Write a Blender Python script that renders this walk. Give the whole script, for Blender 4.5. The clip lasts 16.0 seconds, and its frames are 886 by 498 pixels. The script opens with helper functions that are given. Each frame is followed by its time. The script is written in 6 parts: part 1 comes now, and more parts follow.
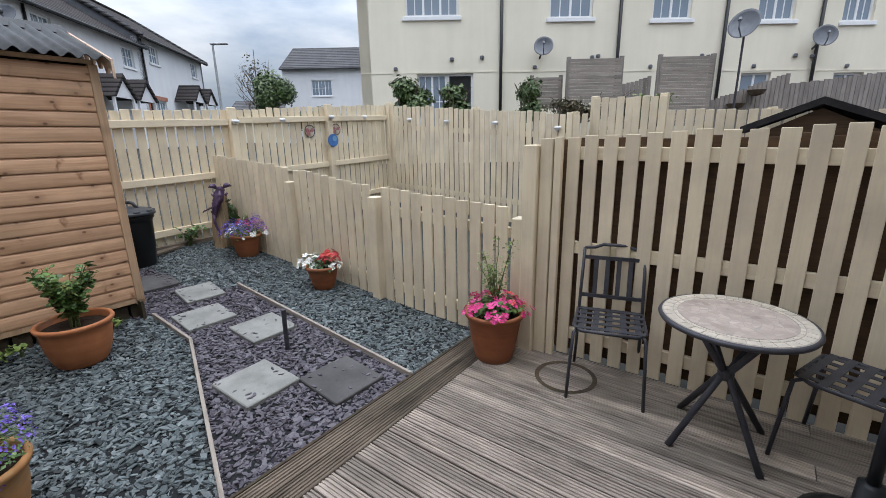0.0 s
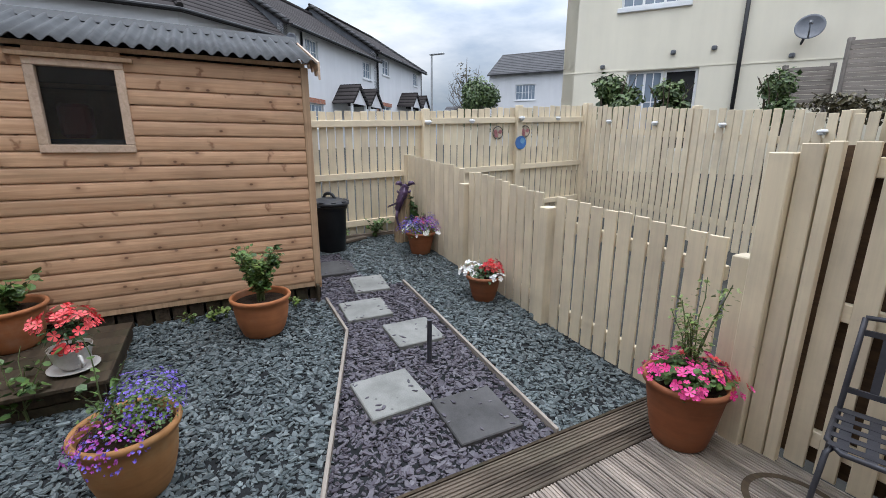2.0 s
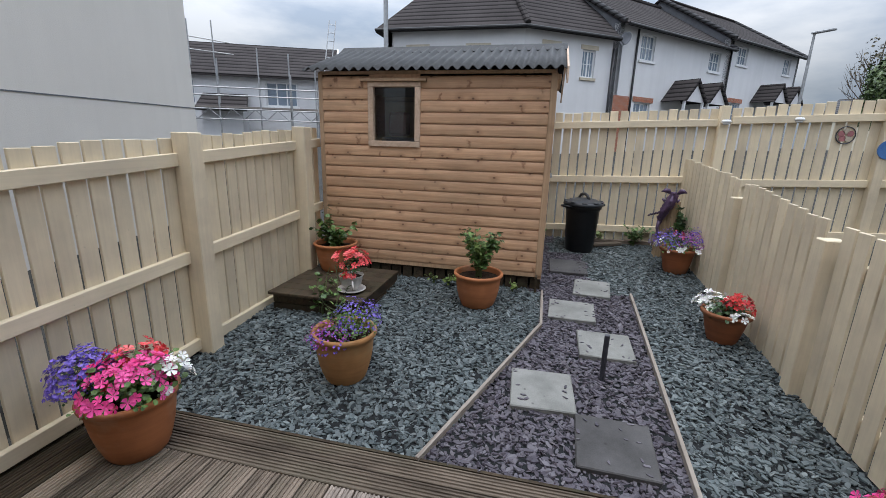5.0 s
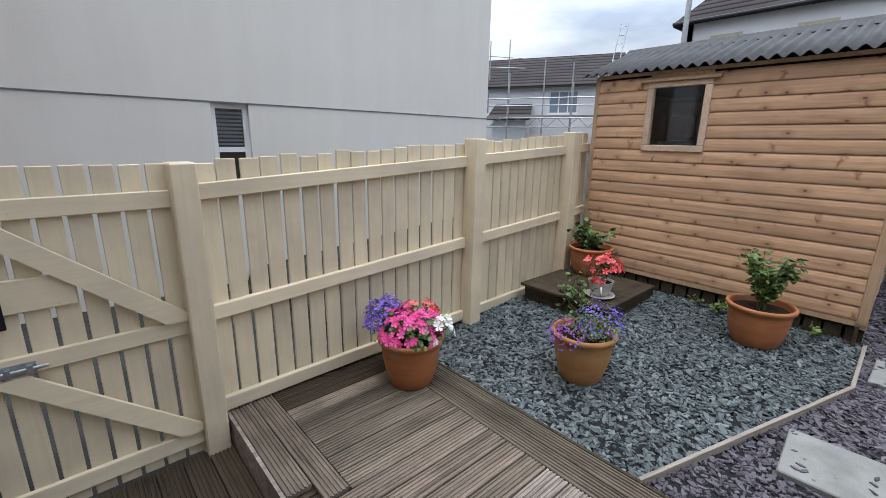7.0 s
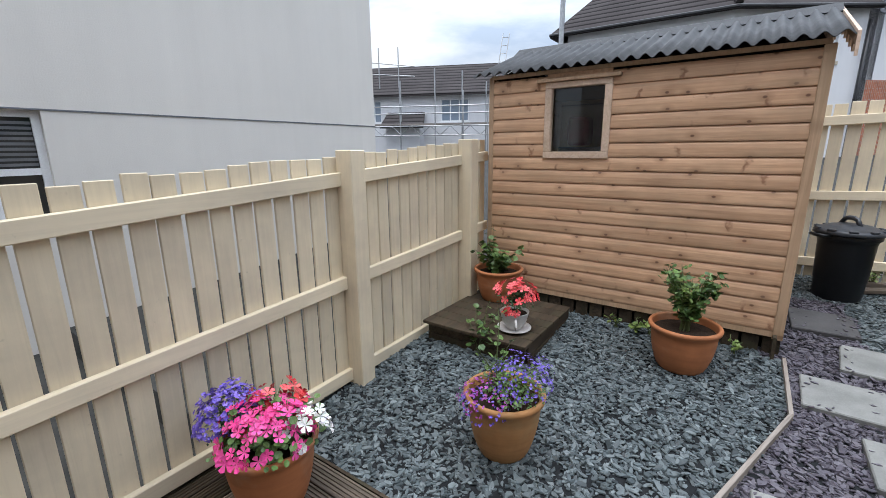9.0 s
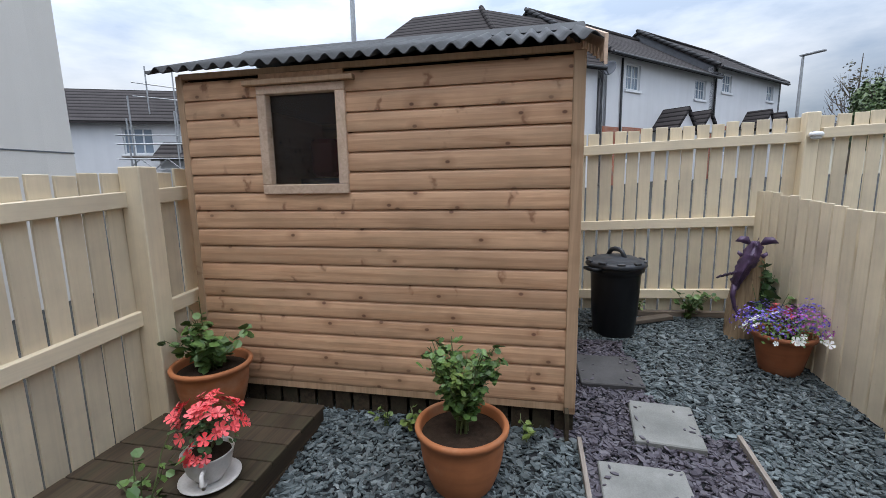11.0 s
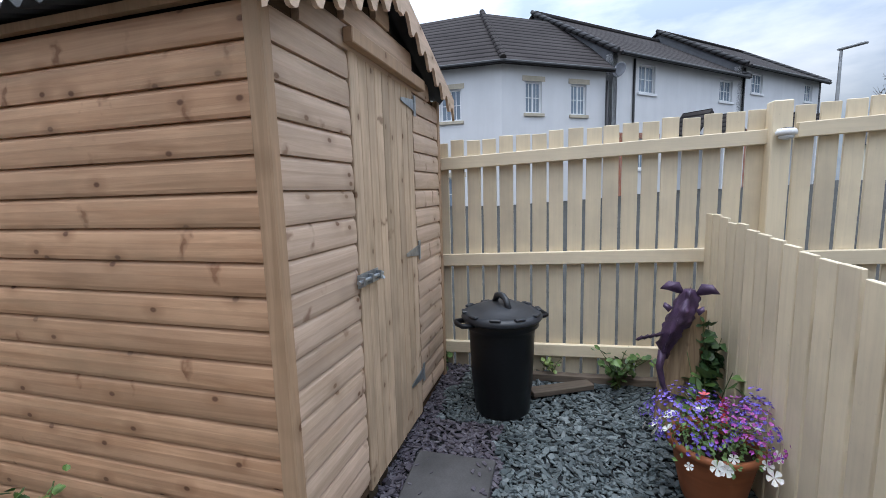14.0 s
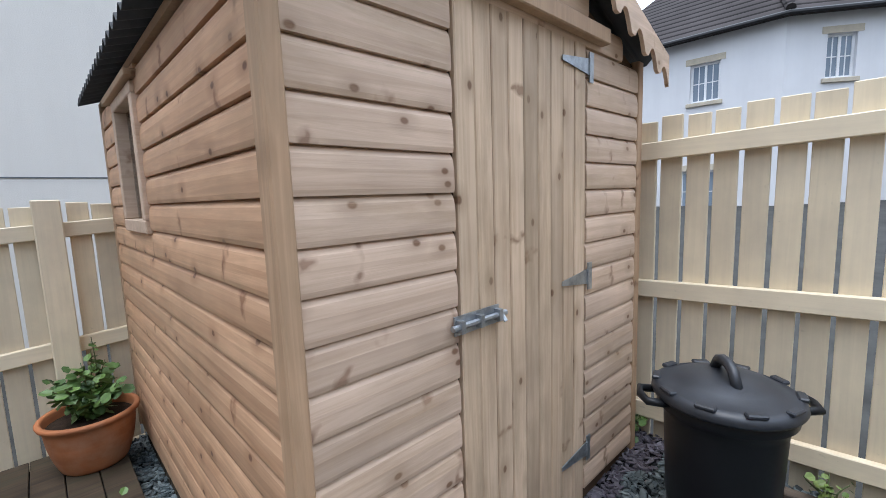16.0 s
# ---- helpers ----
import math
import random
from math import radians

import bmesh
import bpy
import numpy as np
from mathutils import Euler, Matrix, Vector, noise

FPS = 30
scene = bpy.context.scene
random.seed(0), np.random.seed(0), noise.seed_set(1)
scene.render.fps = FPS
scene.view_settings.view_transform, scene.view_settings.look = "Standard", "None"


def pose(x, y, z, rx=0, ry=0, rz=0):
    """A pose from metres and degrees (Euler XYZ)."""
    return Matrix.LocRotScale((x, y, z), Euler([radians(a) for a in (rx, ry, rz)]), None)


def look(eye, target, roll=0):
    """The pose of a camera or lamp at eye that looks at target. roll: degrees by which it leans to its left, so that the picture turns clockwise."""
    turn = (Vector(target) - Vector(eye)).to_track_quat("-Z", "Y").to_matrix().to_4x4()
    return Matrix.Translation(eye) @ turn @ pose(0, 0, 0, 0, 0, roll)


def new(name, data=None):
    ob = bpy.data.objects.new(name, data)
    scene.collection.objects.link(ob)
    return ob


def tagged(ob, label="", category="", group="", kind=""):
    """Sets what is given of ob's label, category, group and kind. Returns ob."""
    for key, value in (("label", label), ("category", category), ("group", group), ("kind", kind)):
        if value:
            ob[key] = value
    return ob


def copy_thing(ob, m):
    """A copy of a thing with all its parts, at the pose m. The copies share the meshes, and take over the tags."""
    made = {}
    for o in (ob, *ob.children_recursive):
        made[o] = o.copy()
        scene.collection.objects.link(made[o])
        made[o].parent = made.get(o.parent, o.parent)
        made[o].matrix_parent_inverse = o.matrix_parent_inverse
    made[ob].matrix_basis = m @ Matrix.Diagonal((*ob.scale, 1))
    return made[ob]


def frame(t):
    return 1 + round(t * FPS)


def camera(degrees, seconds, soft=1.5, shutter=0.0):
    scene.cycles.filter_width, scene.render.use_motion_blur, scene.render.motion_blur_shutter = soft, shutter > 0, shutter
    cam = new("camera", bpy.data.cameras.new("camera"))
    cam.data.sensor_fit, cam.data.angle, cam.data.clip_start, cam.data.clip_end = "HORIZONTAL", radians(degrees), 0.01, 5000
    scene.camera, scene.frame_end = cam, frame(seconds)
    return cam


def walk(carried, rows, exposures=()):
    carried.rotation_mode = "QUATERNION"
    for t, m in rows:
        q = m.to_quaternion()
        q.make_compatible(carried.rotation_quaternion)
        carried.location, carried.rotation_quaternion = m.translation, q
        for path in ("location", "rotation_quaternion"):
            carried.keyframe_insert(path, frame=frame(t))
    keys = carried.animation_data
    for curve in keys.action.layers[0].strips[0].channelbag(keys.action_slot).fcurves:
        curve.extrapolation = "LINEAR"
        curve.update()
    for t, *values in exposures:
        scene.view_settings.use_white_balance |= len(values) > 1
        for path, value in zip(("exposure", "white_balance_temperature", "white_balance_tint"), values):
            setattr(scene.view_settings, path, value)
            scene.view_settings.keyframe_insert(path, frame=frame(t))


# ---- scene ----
cam = camera(92.3, 16.0, soft=0.75)
METRES, EYE, TILT, LEAN, TURN = 6.233, 1.7, 0.0, 0.0, 36.7
ROWS = [
    (0.0, 0.0, 0.0, 0.0, -0.26, -14.5, 1.02),
    (0.5, -0.0071, 0.0063, -0.0004, 6.65, -13.96, 0.92),
    (1.0, -0.0208, 0.0291, -0.0006, 12.36, -13.54, 0.65),
    (1.5, -0.0219, 0.0513, -0.0027, 17.85, -13.41, 0.41),
    (2.0, 0.0088, 0.0804, -0.0037, 25.19, -13.8, -0.25),
    (2.5, 0.0308, 0.11, -0.0056, 30.1, -14.34, -0.23),
    (3.0, 0.042, 0.1405, -0.0059, 35.84, -14.75, -0.82),
    (5.5, 0.1203, 0.1544, -0.0006, 77.58, -14.43, -1.17),
    (6.0, 0.1249, 0.1617, -0.0016, 88.98, -14.55, -0.7),
    (6.5, 0.1303, 0.1618, -0.0019, 96.57, -14.46, -0.55),
    (7.0, 0.1333, 0.1576, -0.0024, 101.6, -14.43, -0.85),
    (7.5, 0.1302, 0.1547, -0.0028, 104.76, -14.39, -0.87),
    (8.0, 0.0963, 0.1454, -0.0011, 101.94, -14.09, -0.89),
    (8.5, 0.0564, 0.1422, 0.002, 93.51, -13.61, 0.46),
    (9.0, 0.0105, 0.1646, -0.0001, 88.22, -13.29, 0.53),
    (9.5, -0.0339, 0.1935, -0.0015, 81.64, -12.72, -0.34),
    (10.0, -0.0805, 0.2225, -0.0016, 71.44, -12.28, -0.41),
    (12.5, -0.1666, 0.4314, -0.0099, 63.11, -8.21, 1.53),
    (13.0, -0.1682, 0.4735, -0.0092, 63.27, -8.09, 1.63),
    (13.5, -0.1884, 0.5201, -0.0062, 64.43, -8.04, 1.21),
    (14.0, -0.1962, 0.549, 0.0022, 68.99, -7.68, 1.66),
    (14.5, -0.1999, 0.5816, 0.0059, 78.34, -6.68, 0.96),
    (15.0, -0.2189, 0.6006, 0.0053, 84.43, -6.21, 1.11),
    (15.5, -0.2588, 0.6059, 0.0058, 88.26, -6.0, 1.18),
    (16.0, -0.2872, 0.6203, 0.0037, 99.37, -7.09, 1.95),
]
walk(cam, [(t, pose(0, 0, EYE, TILT, LEAN, TURN) @ pose(METRES * x, METRES * y, METRES * z, 90 + pitch, roll, yaw)) for t, x, y, z, yaw, pitch, roll in ROWS],
     exposures=[(0.0, 0.12, 6550, 10), (2.0, 0.18, 6550, 10), (3.0, 0.12, 6550, 10), (5.5, -0.08, 6600, 10), (6.5, 0.0, 6600, 10), (7.0, 0.2, 6600, 10), (8.5, 0.38, 6550, 10), (10.0, 0.06, 6500, 10),
                (12.5, 0.02, 6350, 10), (13.5, 0.16, 6250, 10), (14.5, 0.02, 6250, 10), (15.0, 0.08, 6250, 10), (15.5, 0.34, 6250, 10), (16.0, 0.44, 6250, 10)])

# ---- light ----
world = bpy.data.worlds.new("overcast_sky")
scene.world = world
world.use_nodes = True
wn, wl = world.node_tree.nodes, world.node_tree.links
wn.clear()
w_out = wn.new("ShaderNodeOutputWorld")
w_bg = wn.new("ShaderNodeBackground")
w_sky = wn.new("ShaderNodeTexSky")
w_sky.sky_type = 'NISHITA'
w_sky.sun_disc = False
w_sky.sun_elevation = radians(48)
w_sky.sun_rotation = radians(200)
w_co = wn.new("ShaderNodeTexCoord")
w_map = wn.new("ShaderNodeMapping")
w_map.inputs["Scale"].default_value = (1.0, 1.0, 3.2)
w_noise = wn.new("ShaderNodeTexNoise")
w_noise.inputs["Scale"].default_value = 2.6
w_noise.inputs["Detail"].default_value = 7
w_noise.inputs["Roughness"].default_value = 0.55
w_ramp = wn.new("ShaderNodeValToRGB")
w_ramp.color_ramp.elements[0].position, w_ramp.color_ramp.elements[0].color = 0.38, (3.3, 4.0, 5.1, 1)
w_ramp.color_ramp.elements[1].position, w_ramp.color_ramp.elements[1].color = 0.64, (6.8, 7.15, 7.7, 1)
w_mix = wn.new("ShaderNodeMixRGB")
w_mix.inputs[0].default_value = 0.86
wl.new(w_co.outputs["Generated"], w_map.inputs[0])
wl.new(w_map.outputs[0], w_noise.inputs["Vector"])
wl.new(w_noise.outputs["Fac"], w_ramp.inputs[0])
wl.new(w_sky.outputs[0], w_mix.inputs[1])
wl.new(w_ramp.outputs[0], w_mix.inputs[2])
wl.new(w_mix.outputs[0], w_bg.inputs[0])
# an overcast dome is about three times as bright overhead as at the horizon
w_sep = wn.new("ShaderNodeSeparateXYZ")
w_grad = wn.new("ShaderNodeMapRange")
w_grad.inputs["From Min"].default_value, w_grad.inputs["From Max"].default_value = 0.1, 1.0
w_grad.inputs["To Min"].default_value, w_grad.inputs["To Max"].default_value = 0.086, 0.52
wl.new(w_co.outputs["Generated"], w_sep.inputs[0])
wl.new(w_sep.outputs["Z"], w_grad.inputs["Value"])
wl.new(w_grad.outputs[0], w_bg.inputs[1])
wl.new(w_bg.outputs[0], w_out.inputs[0])
sun = new("sun", bpy.data.lights.new("sun", 'SUN'))
sun.data.energy, sun.data.angle, sun.data.color = 1.3, radians(30), (1.0, 0.95, 0.90)
sun.matrix_world = look((3, 1.4, 12), (0, 1, 0))

# ---- materials ----


class Mat:
    """A node material on object coordinates, shifted for each object at random."""

    def __init__(self, name, rough=0.7, metal=0.0, shift=True):
        self.m = bpy.data.materials.new(name)
        self.m.use_nodes = True
        self.n, self.l = self.m.node_tree.nodes, self.m.node_tree.links
        self.b = self.n["Principled BSDF"]
        self.b.inputs["Roughness"].default_value = rough
        self.b.inputs["Metallic"].default_value = metal
        self.co = self.n.new("ShaderNodeTexCoord").outputs["Object"]
        self.info = self.n.new("ShaderNodeObjectInfo")
        if shift:
            mul = self.n.new("ShaderNodeVectorMath")
            mul.operation = 'MULTIPLY'
            self.l.new(self.info.outputs["Random"], mul.inputs[0])
            mul.inputs[1].default_value = (17.0, 31.0, 23.0)
            add = self.n.new("ShaderNodeVectorMath")
            self.l.new(self.co, add.inputs[0])
            self.l.new(mul.outputs[0], add.inputs[1])
            self.co = add.outputs[0]

    def coords(self, sx, sy, sz, rot=(0, 0, 0)):
        mp = self.n.new("ShaderNodeMapping")
        mp.inputs["Scale"].default_value = (sx, sy, sz)
        mp.inputs["Rotation"].default_value = rot
        self.l.new(self.co, mp.inputs[0])
        return mp.outputs[0]

    def noise(self, scale, detail=4, vec=None, rough=0.6, dist=0.0):
        t = self.n.new("ShaderNodeTexNoise")
        t.inputs["Scale"].default_value = scale
        t.inputs["Detail"].default_value = detail
        t.inputs["Roughness"].default_value = rough
        t.inputs["Distortion"].default_value = dist
        self.l.new(vec or self.co, t.inputs["Vector"])
        return t.outputs["Fac"]

    def voronoi(self, scale, vec=None):
        t = self.n.new("ShaderNodeTexVoronoi")
        t.inputs["Scale"].default_value = scale
        self.l.new(vec or self.co, t.inputs["Vector"])
        return t.outputs["Distance"]

    def spots(self, vec, first, second):
        """Cell distance on a face, over two of the three axes."""
        sep = self.n.new("ShaderNodeSeparateXYZ")
        com = self.n.new("ShaderNodeCombineXYZ")
        self.l.new(vec, sep.inputs[0])
        self.l.new(sep.outputs[first], com.inputs[0])
        self.l.new(sep.outputs[second], com.inputs[1])
        t = self.n.new("ShaderNodeTexVoronoi")
        t.voronoi_dimensions = '2D'
        t.inputs["Scale"].default_value = 1.0
        self.l.new(com.outputs[0], t.inputs["Vector"])
        return t.outputs["Distance"]

    def ramp(self, fac, *stops):
        r = self.n.new("ShaderNodeValToRGB")
        e = r.color_ramp.elements
        while len(e) < len(stops):
            e.new(0.5)
        for el, (p, c) in zip(e, stops):
            el.position = p
            el.color = (*c, 1) if len(c) == 3 else c
        self.l.new(fac, r.inputs[0])
        return r.outputs[0]

    def mix(self, a, b, fac, mode='MIX'):
        x = self.n.new("ShaderNodeMixRGB")
        x.blend_type = mode
        for sock, v in ((x.inputs[0], fac), (x.inputs[1], a), (x.inputs[2], b)):
            if isinstance(v, (int, float)):
                sock.default_value = v
            elif isinstance(v, tuple):
                sock.default_value = (*v, 1)
            else:
                self.l.new(v, sock)
        return x.outputs[0]

    def color(self, c):
        if isinstance(c, tuple):
            self.b.inputs["Base Color"].default_value = (*c, 1)
        else:
            self.l.new(c, self.b.inputs["Base Color"])
        return self

    def rough(self, fac, lo, hi):
        r = self.ramp(fac, (0.3, (lo, lo, lo)), (0.7, (hi, hi, hi)))
        self.l.new(r, self.b.inputs["Roughness"])
        return self

    def bump(self, h, strength=0.4, dist=0.004):
        bp = self.n.new("ShaderNodeBump")
        bp.inputs["Strength"].default_value = strength
        bp.inputs["Distance"].default_value = dist
        self.l.new(h, bp.inputs["Height"])
        self.l.new(bp.outputs[0], self.b.inputs["Normal"])
        return self


def grey(v):
    return (v, v, v)


def plain(name, col, rough=0.6, metal=0.0, var=0.25, scale=6.0, bump=0.15):
    m = Mat(name, rough, metal)
    f = m.noise(scale, 5)
    dark = tuple(c * (1 - var) for c in col)
    light = tuple(min(1, c * (1 + var * 0.6)) for c in col)
    c = m.ramp(f, (0.3, dark), (0.7, light))
    f2 = m.noise(scale * 14, 3)
    c = m.mix(c, m.ramp(f2, (0.35, grey(0.82)), (0.65, grey(1.0))), 0.6, 'MULTIPLY')
    m.color(c).bump(f2, bump, 0.002)
    return m.m


def wood(name, pale, mid, knot, axis, rough=0.65, knots=True, stain=0.3, weather=None, grain=1.0, spread=0.25):
    """Softwood with long grain along axis (0, 1 or 2), knots and uneven colour."""
    m = Mat(name, rough)
    s = [22.0 * grain, 22.0 * grain, 22.0 * grain]
    s[axis] = 0.9
    g = m.noise(1.6, 6, m.coords(*s), 0.6, 0.9)
    c = m.ramp(g, (0.28, mid), (0.60, pale))
    big = m.noise(2.2, 3)
    c = m.mix(c, m.ramp(big, (0.3, grey(1 - stain)), (0.65, grey(1.0))), 0.8, 'MULTIPLY')
    tone = m.ramp(m.info.outputs["Random"], (0.0, grey(1 - spread)), (1.0, grey(1.08)))
    c = m.mix(c, tone, 0.75, 'MULTIPLY')
    if knots:
        across = 2 if axis == 0 else 0
        k = [3.4, 3.4, 3.4]
        k[across] = 5.0
        v = m.spots(m.coords(*k), axis, across)
        c = m.mix(c, tuple(x * 0.7 for x in mid), m.ramp(v, (0.06, grey(0.6)), (0.2, grey(0.0))))
        c = m.mix(c, knot, m.ramp(v, (0.03, grey(0.85)), (0.055, grey(0.0))))
        # branch flecks: short dark streaks across the grain, bent by the cut
        st = [3.0, 3.0, 3.0]
        st[axis], st[across] = 4.6, 1.7
        bend = m.n.new("ShaderNodeTexNoise")
        bend.inputs["Scale"].default_value = 16.0
        m.l.new(m.co, bend.inputs["Vector"])
        half = m.n.new("ShaderNodeVectorMath")
        half.operation = 'SCALE'
        half.inputs["Scale"].default_value = 0.5
        m.l.new(bend.outputs["Color"], half.inputs[0])
        warp = m.n.new("ShaderNodeVectorMath")
        m.l.new(m.coords(*st), warp.inputs[0])
        m.l.new(half.outputs[0], warp.inputs[1])
        v2 = m.spots(warp.outputs[0], axis, across)
        c = m.mix(c, tuple(x * y for x, y in zip(mid, (0.52, 0.45, 0.42))), m.ramp(v2, (0.03, grey(0.9)), (0.06, grey(0.4)), (0.11, grey(0.0))))
    if weather:
        ws = [7.0, 7.0, 7.0]
        ws[axis] = 1.1
        wf = m.ramp(m.noise(1.0, 7, m.coords(*ws), 0.7), (0.48, grey(0.0)), (0.66, grey(0.6)))
        c = m.mix(c, weather, wf)
    m.color(c).rough(g, rough - 0.1, rough + 0.15).bump(g, 0.35, 0.003)
    return m.m


def painted(name, col, axis=2, dirt=0.3, rough=0.6):
    """Exterior paint over timber: faint grain, soft dirt and thin spots."""
    m = Mat(name, rough)
    s = [30.0, 30.0, 30.0]
    s[axis] = 1.3
    g = m.noise(1.5, 5, m.coords(*s), 0.6, 0.6)
    c = m.ramp(g, (0.25, tuple(x * 0.9 for x in col)), (0.6, col))
    d = m.noise(1.7, 6)
    c = m.mix(c, m.ramp(d, (0.28, (1 - dirt, 1 - dirt, 1 - dirt * 0.9)), (0.6, grey(1.0))), 0.9, 'MULTIPLY')
    tone = m.ramp(m.info.outputs["Random"], (0.0, grey(0.88)), (1.0, grey(1.04)))
    c = m.mix(c, tone, 0.8, 'MULTIPLY')
    sp = m.noise(38, 2)
    c = m.mix(c, tuple(x * 0.6 for x in col), m.ramp(sp, (0.70, grey(0.0)), (0.80, grey(0.5))))
    m.color(c).bump(g, 0.3, 0.002)
    return m.m


CREAM = (0.75, 0.64, 0.46)
m_cream = painted("cream_fence_paint", CREAM, 2)
m_cream_rail = painted("cream_rail_paint", (0.77, 0.66, 0.48), 0, 0.22)
m_shed = wood("golden_shed_cladding", (0.66, 0.405, 0.245), (0.46, 0.25, 0.135), (0.10, 0.04, 0.02), 0, 0.6, True, 0.3, (0.36, 0.235, 0.14))
m_shed_pale = wood("pale_shed_timber", (0.71, 0.53, 0.40), (0.54, 0.38, 0.27), (0.14, 0.06, 0.025), 0, 0.65, True, 0.28, (0.38, 0.27, 0.17))
m_shed_door = wood("pale_door_planks", (0.68, 0.51, 0.36), (0.50, 0.35, 0.225), (0.13, 0.06, 0.025), 2, 0.65, True, 0.35, (0.30, 0.22, 0.14))
m_shed_trim = wood("shed_trim_timber", (0.50, 0.33, 0.205), (0.36, 0.22, 0.125), (0.12, 0.05, 0.02), 2, 0.65, True, 0.25, (0.33, 0.23, 0.14))
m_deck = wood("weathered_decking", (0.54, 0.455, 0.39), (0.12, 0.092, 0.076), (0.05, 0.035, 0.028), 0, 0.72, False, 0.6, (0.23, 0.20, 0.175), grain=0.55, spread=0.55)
m_deck_mid = wood("mid_brown_decking", (0.30, 0.24, 0.19), (0.08, 0.06, 0.046), (0.04, 0.028, 0.02), 0, 0.7, False, 0.6, (0.13, 0.115, 0.085), grain=0.55, spread=0.5)
m_deck_dark = wood("dark_brown_decking", (0.085, 0.062, 0.041), (0.028, 0.02, 0.014), (0.03, 0.02, 0.015), 0, 0.7, False, 0.5, (0.05, 0.05, 0.028))
m_edging = wood("weathered_edging", (0.36, 0.32, 0.28), (0.22, 0.18, 0.15), (0.08, 0.06, 0.05), 0, 0.8, False, 0.3)
m_greyfence = wood("grey_old_boards", (0.30, 0.27, 0.245), (0.19, 0.165, 0.145), (0.08, 0.06, 0.05), 2, 0.85, False, 0.3)
m_greyslat = wood("grey_old_slats", (0.34, 0.30, 0.265), (0.21, 0.18, 0.155), (0.08, 0.06, 0.05), 0, 0.85, False, 0.3)
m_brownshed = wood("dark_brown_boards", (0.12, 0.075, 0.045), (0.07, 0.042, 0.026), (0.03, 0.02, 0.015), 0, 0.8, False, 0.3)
m_drift = wood("driftwood", (0.42, 0.30, 0.18), (0.22, 0.145, 0.085), (0.08, 0.05, 0.03), 2, 0.8, True, 0.4)


def chips(name, cols):
    m = Mat(name, 0.55, shift=False)
    geo = m.n.new("ShaderNodeNewGeometry")
    c = m.ramp(geo.outputs["Random Per Island"], *[(i / (len(cols) - 1), k) for i, k in enumerate(cols)])
    f = m.noise(45, 4)
    c = m.mix(c, m.ramp(f, (0.3, grey(0.65)), (0.7, grey(1.05))), 0.8, 'MULTIPLY')
    big = m.noise(1.4, 4)
    c = m.mix(c, m.ramp(big, (0.3, grey(0.78)), (0.62, grey(1.0))), 0.8, 'MULTIPLY')
    m.color(c).rough(f, 0.4, 0.7).bump(f, 0.4, 0.004)
    return m.m


m_slate_blue = chips("blue_grey_slate_chippings", [(0.032, 0.042, 0.046), (0.085, 0.108, 0.116), (0.135, 0.168, 0.176), (0.055, 0.07, 0.076), (0.21, 0.25, 0.258), (0.09, 0.112, 0.12)])
m_slate_plum = chips("plum_slate_chippings", [(0.05, 0.045, 0.06), (0.088, 0.077, 0.10), (0.12, 0.107, 0.132), (0.065, 0.056, 0.075), (0.165, 0.155, 0.18), (0.092, 0.083, 0.106)])
# near-black: the shade between the chippings is put into this colour
m_bed = plain("slate_dust_with_gap_shade", (0.016, 0.018, 0.02), 0.9, var=0.4, scale=20)


def slab_mat(name, col, dirt):
    m = Mat(name, 0.8)
    f = m.noise(5, 6)
    c = m.ramp(f, (0.3, tuple(x * (1 - dirt) for x in col)), (0.68, col))
    v = m.voronoi(9)
    c = m.mix(c, tuple(x * 0.35 for x in col), m.ramp(v, (0.05, grey(0.9)), (0.11, grey(0.0))))
    g = m.noise(120, 3)
    c = m.mix(c, m.ramp(g, (0.35, grey(0.8)), (0.65, grey(1.0))), 0.7, 'MULTIPLY')
    m.color(c).bump(g, 0.3, 0.002)
    return m.m


m_slab_pale = slab_mat("pale_concrete_slab", (0.27, 0.275, 0.26), 0.4)
m_slab_dark = slab_mat("dark_stained_slab", (0.095, 0.093, 0.095), 0.5)


def terracotta(name, col, bloom):
    m = Mat(name, 0.75)
    f = m.noise(4.5, 6)
    c = m.ramp(f, (0.3, tuple(x * 0.7 for x in col)), (0.62, col))
    rings = m.noise(1.0, 4, m.coords(2.0, 2.0, 26.0))
    c = m.mix(c, m.ramp(rings, (0.3, grey(0.75)), (0.6, grey(1.0))), 0.8, 'MULTIPLY')
    b = m.ramp(m.noise(3.2, 7), (0.52, grey(0.0)), (0.72, grey(0.7)))
    c = m.mix(c, bloom, b)
    m.color(c).bump(m.noise(60, 3), 0.2, 0.002)
    return m.m


m_terra = terracotta("weathered_terracotta", (0.42, 0.15, 0.055), (0.40, 0.25, 0.16))
m_terra_dark = terracotta("glazed_brown_terracotta", (0.30, 0.095, 0.035), (0.22, 0.10, 0.05))
m_terra_pale = terracotta("ochre_terracotta", (0.44, 0.21, 0.075), (0.30, 0.21, 0.10))
m_soil = plain("potting_soil", (0.035, 0.022, 0.014), 0.95, var=0.5, scale=30, bump=0.8)


def leafy(name, a, b, rough=0.5):
    m = Mat(name, rough, shift=False)
    geo = m.n.new("ShaderNodeNewGeometry")
    c = m.ramp(geo.outputs["Random Per Island"], (0.0, a), (1.0, b))
    m.color(m.mix(c, m.ramp(m.noise(40, 2), (0.3, grey(0.75)), (0.7, grey(1.1))), 0.7, 'MULTIPLY'))
    m.b.inputs["Subsurface Weight"].default_value = 0.08
    m.b.inputs["Subsurface Radius"].default_value = (0.01, 0.02, 0.005)
    return m.m


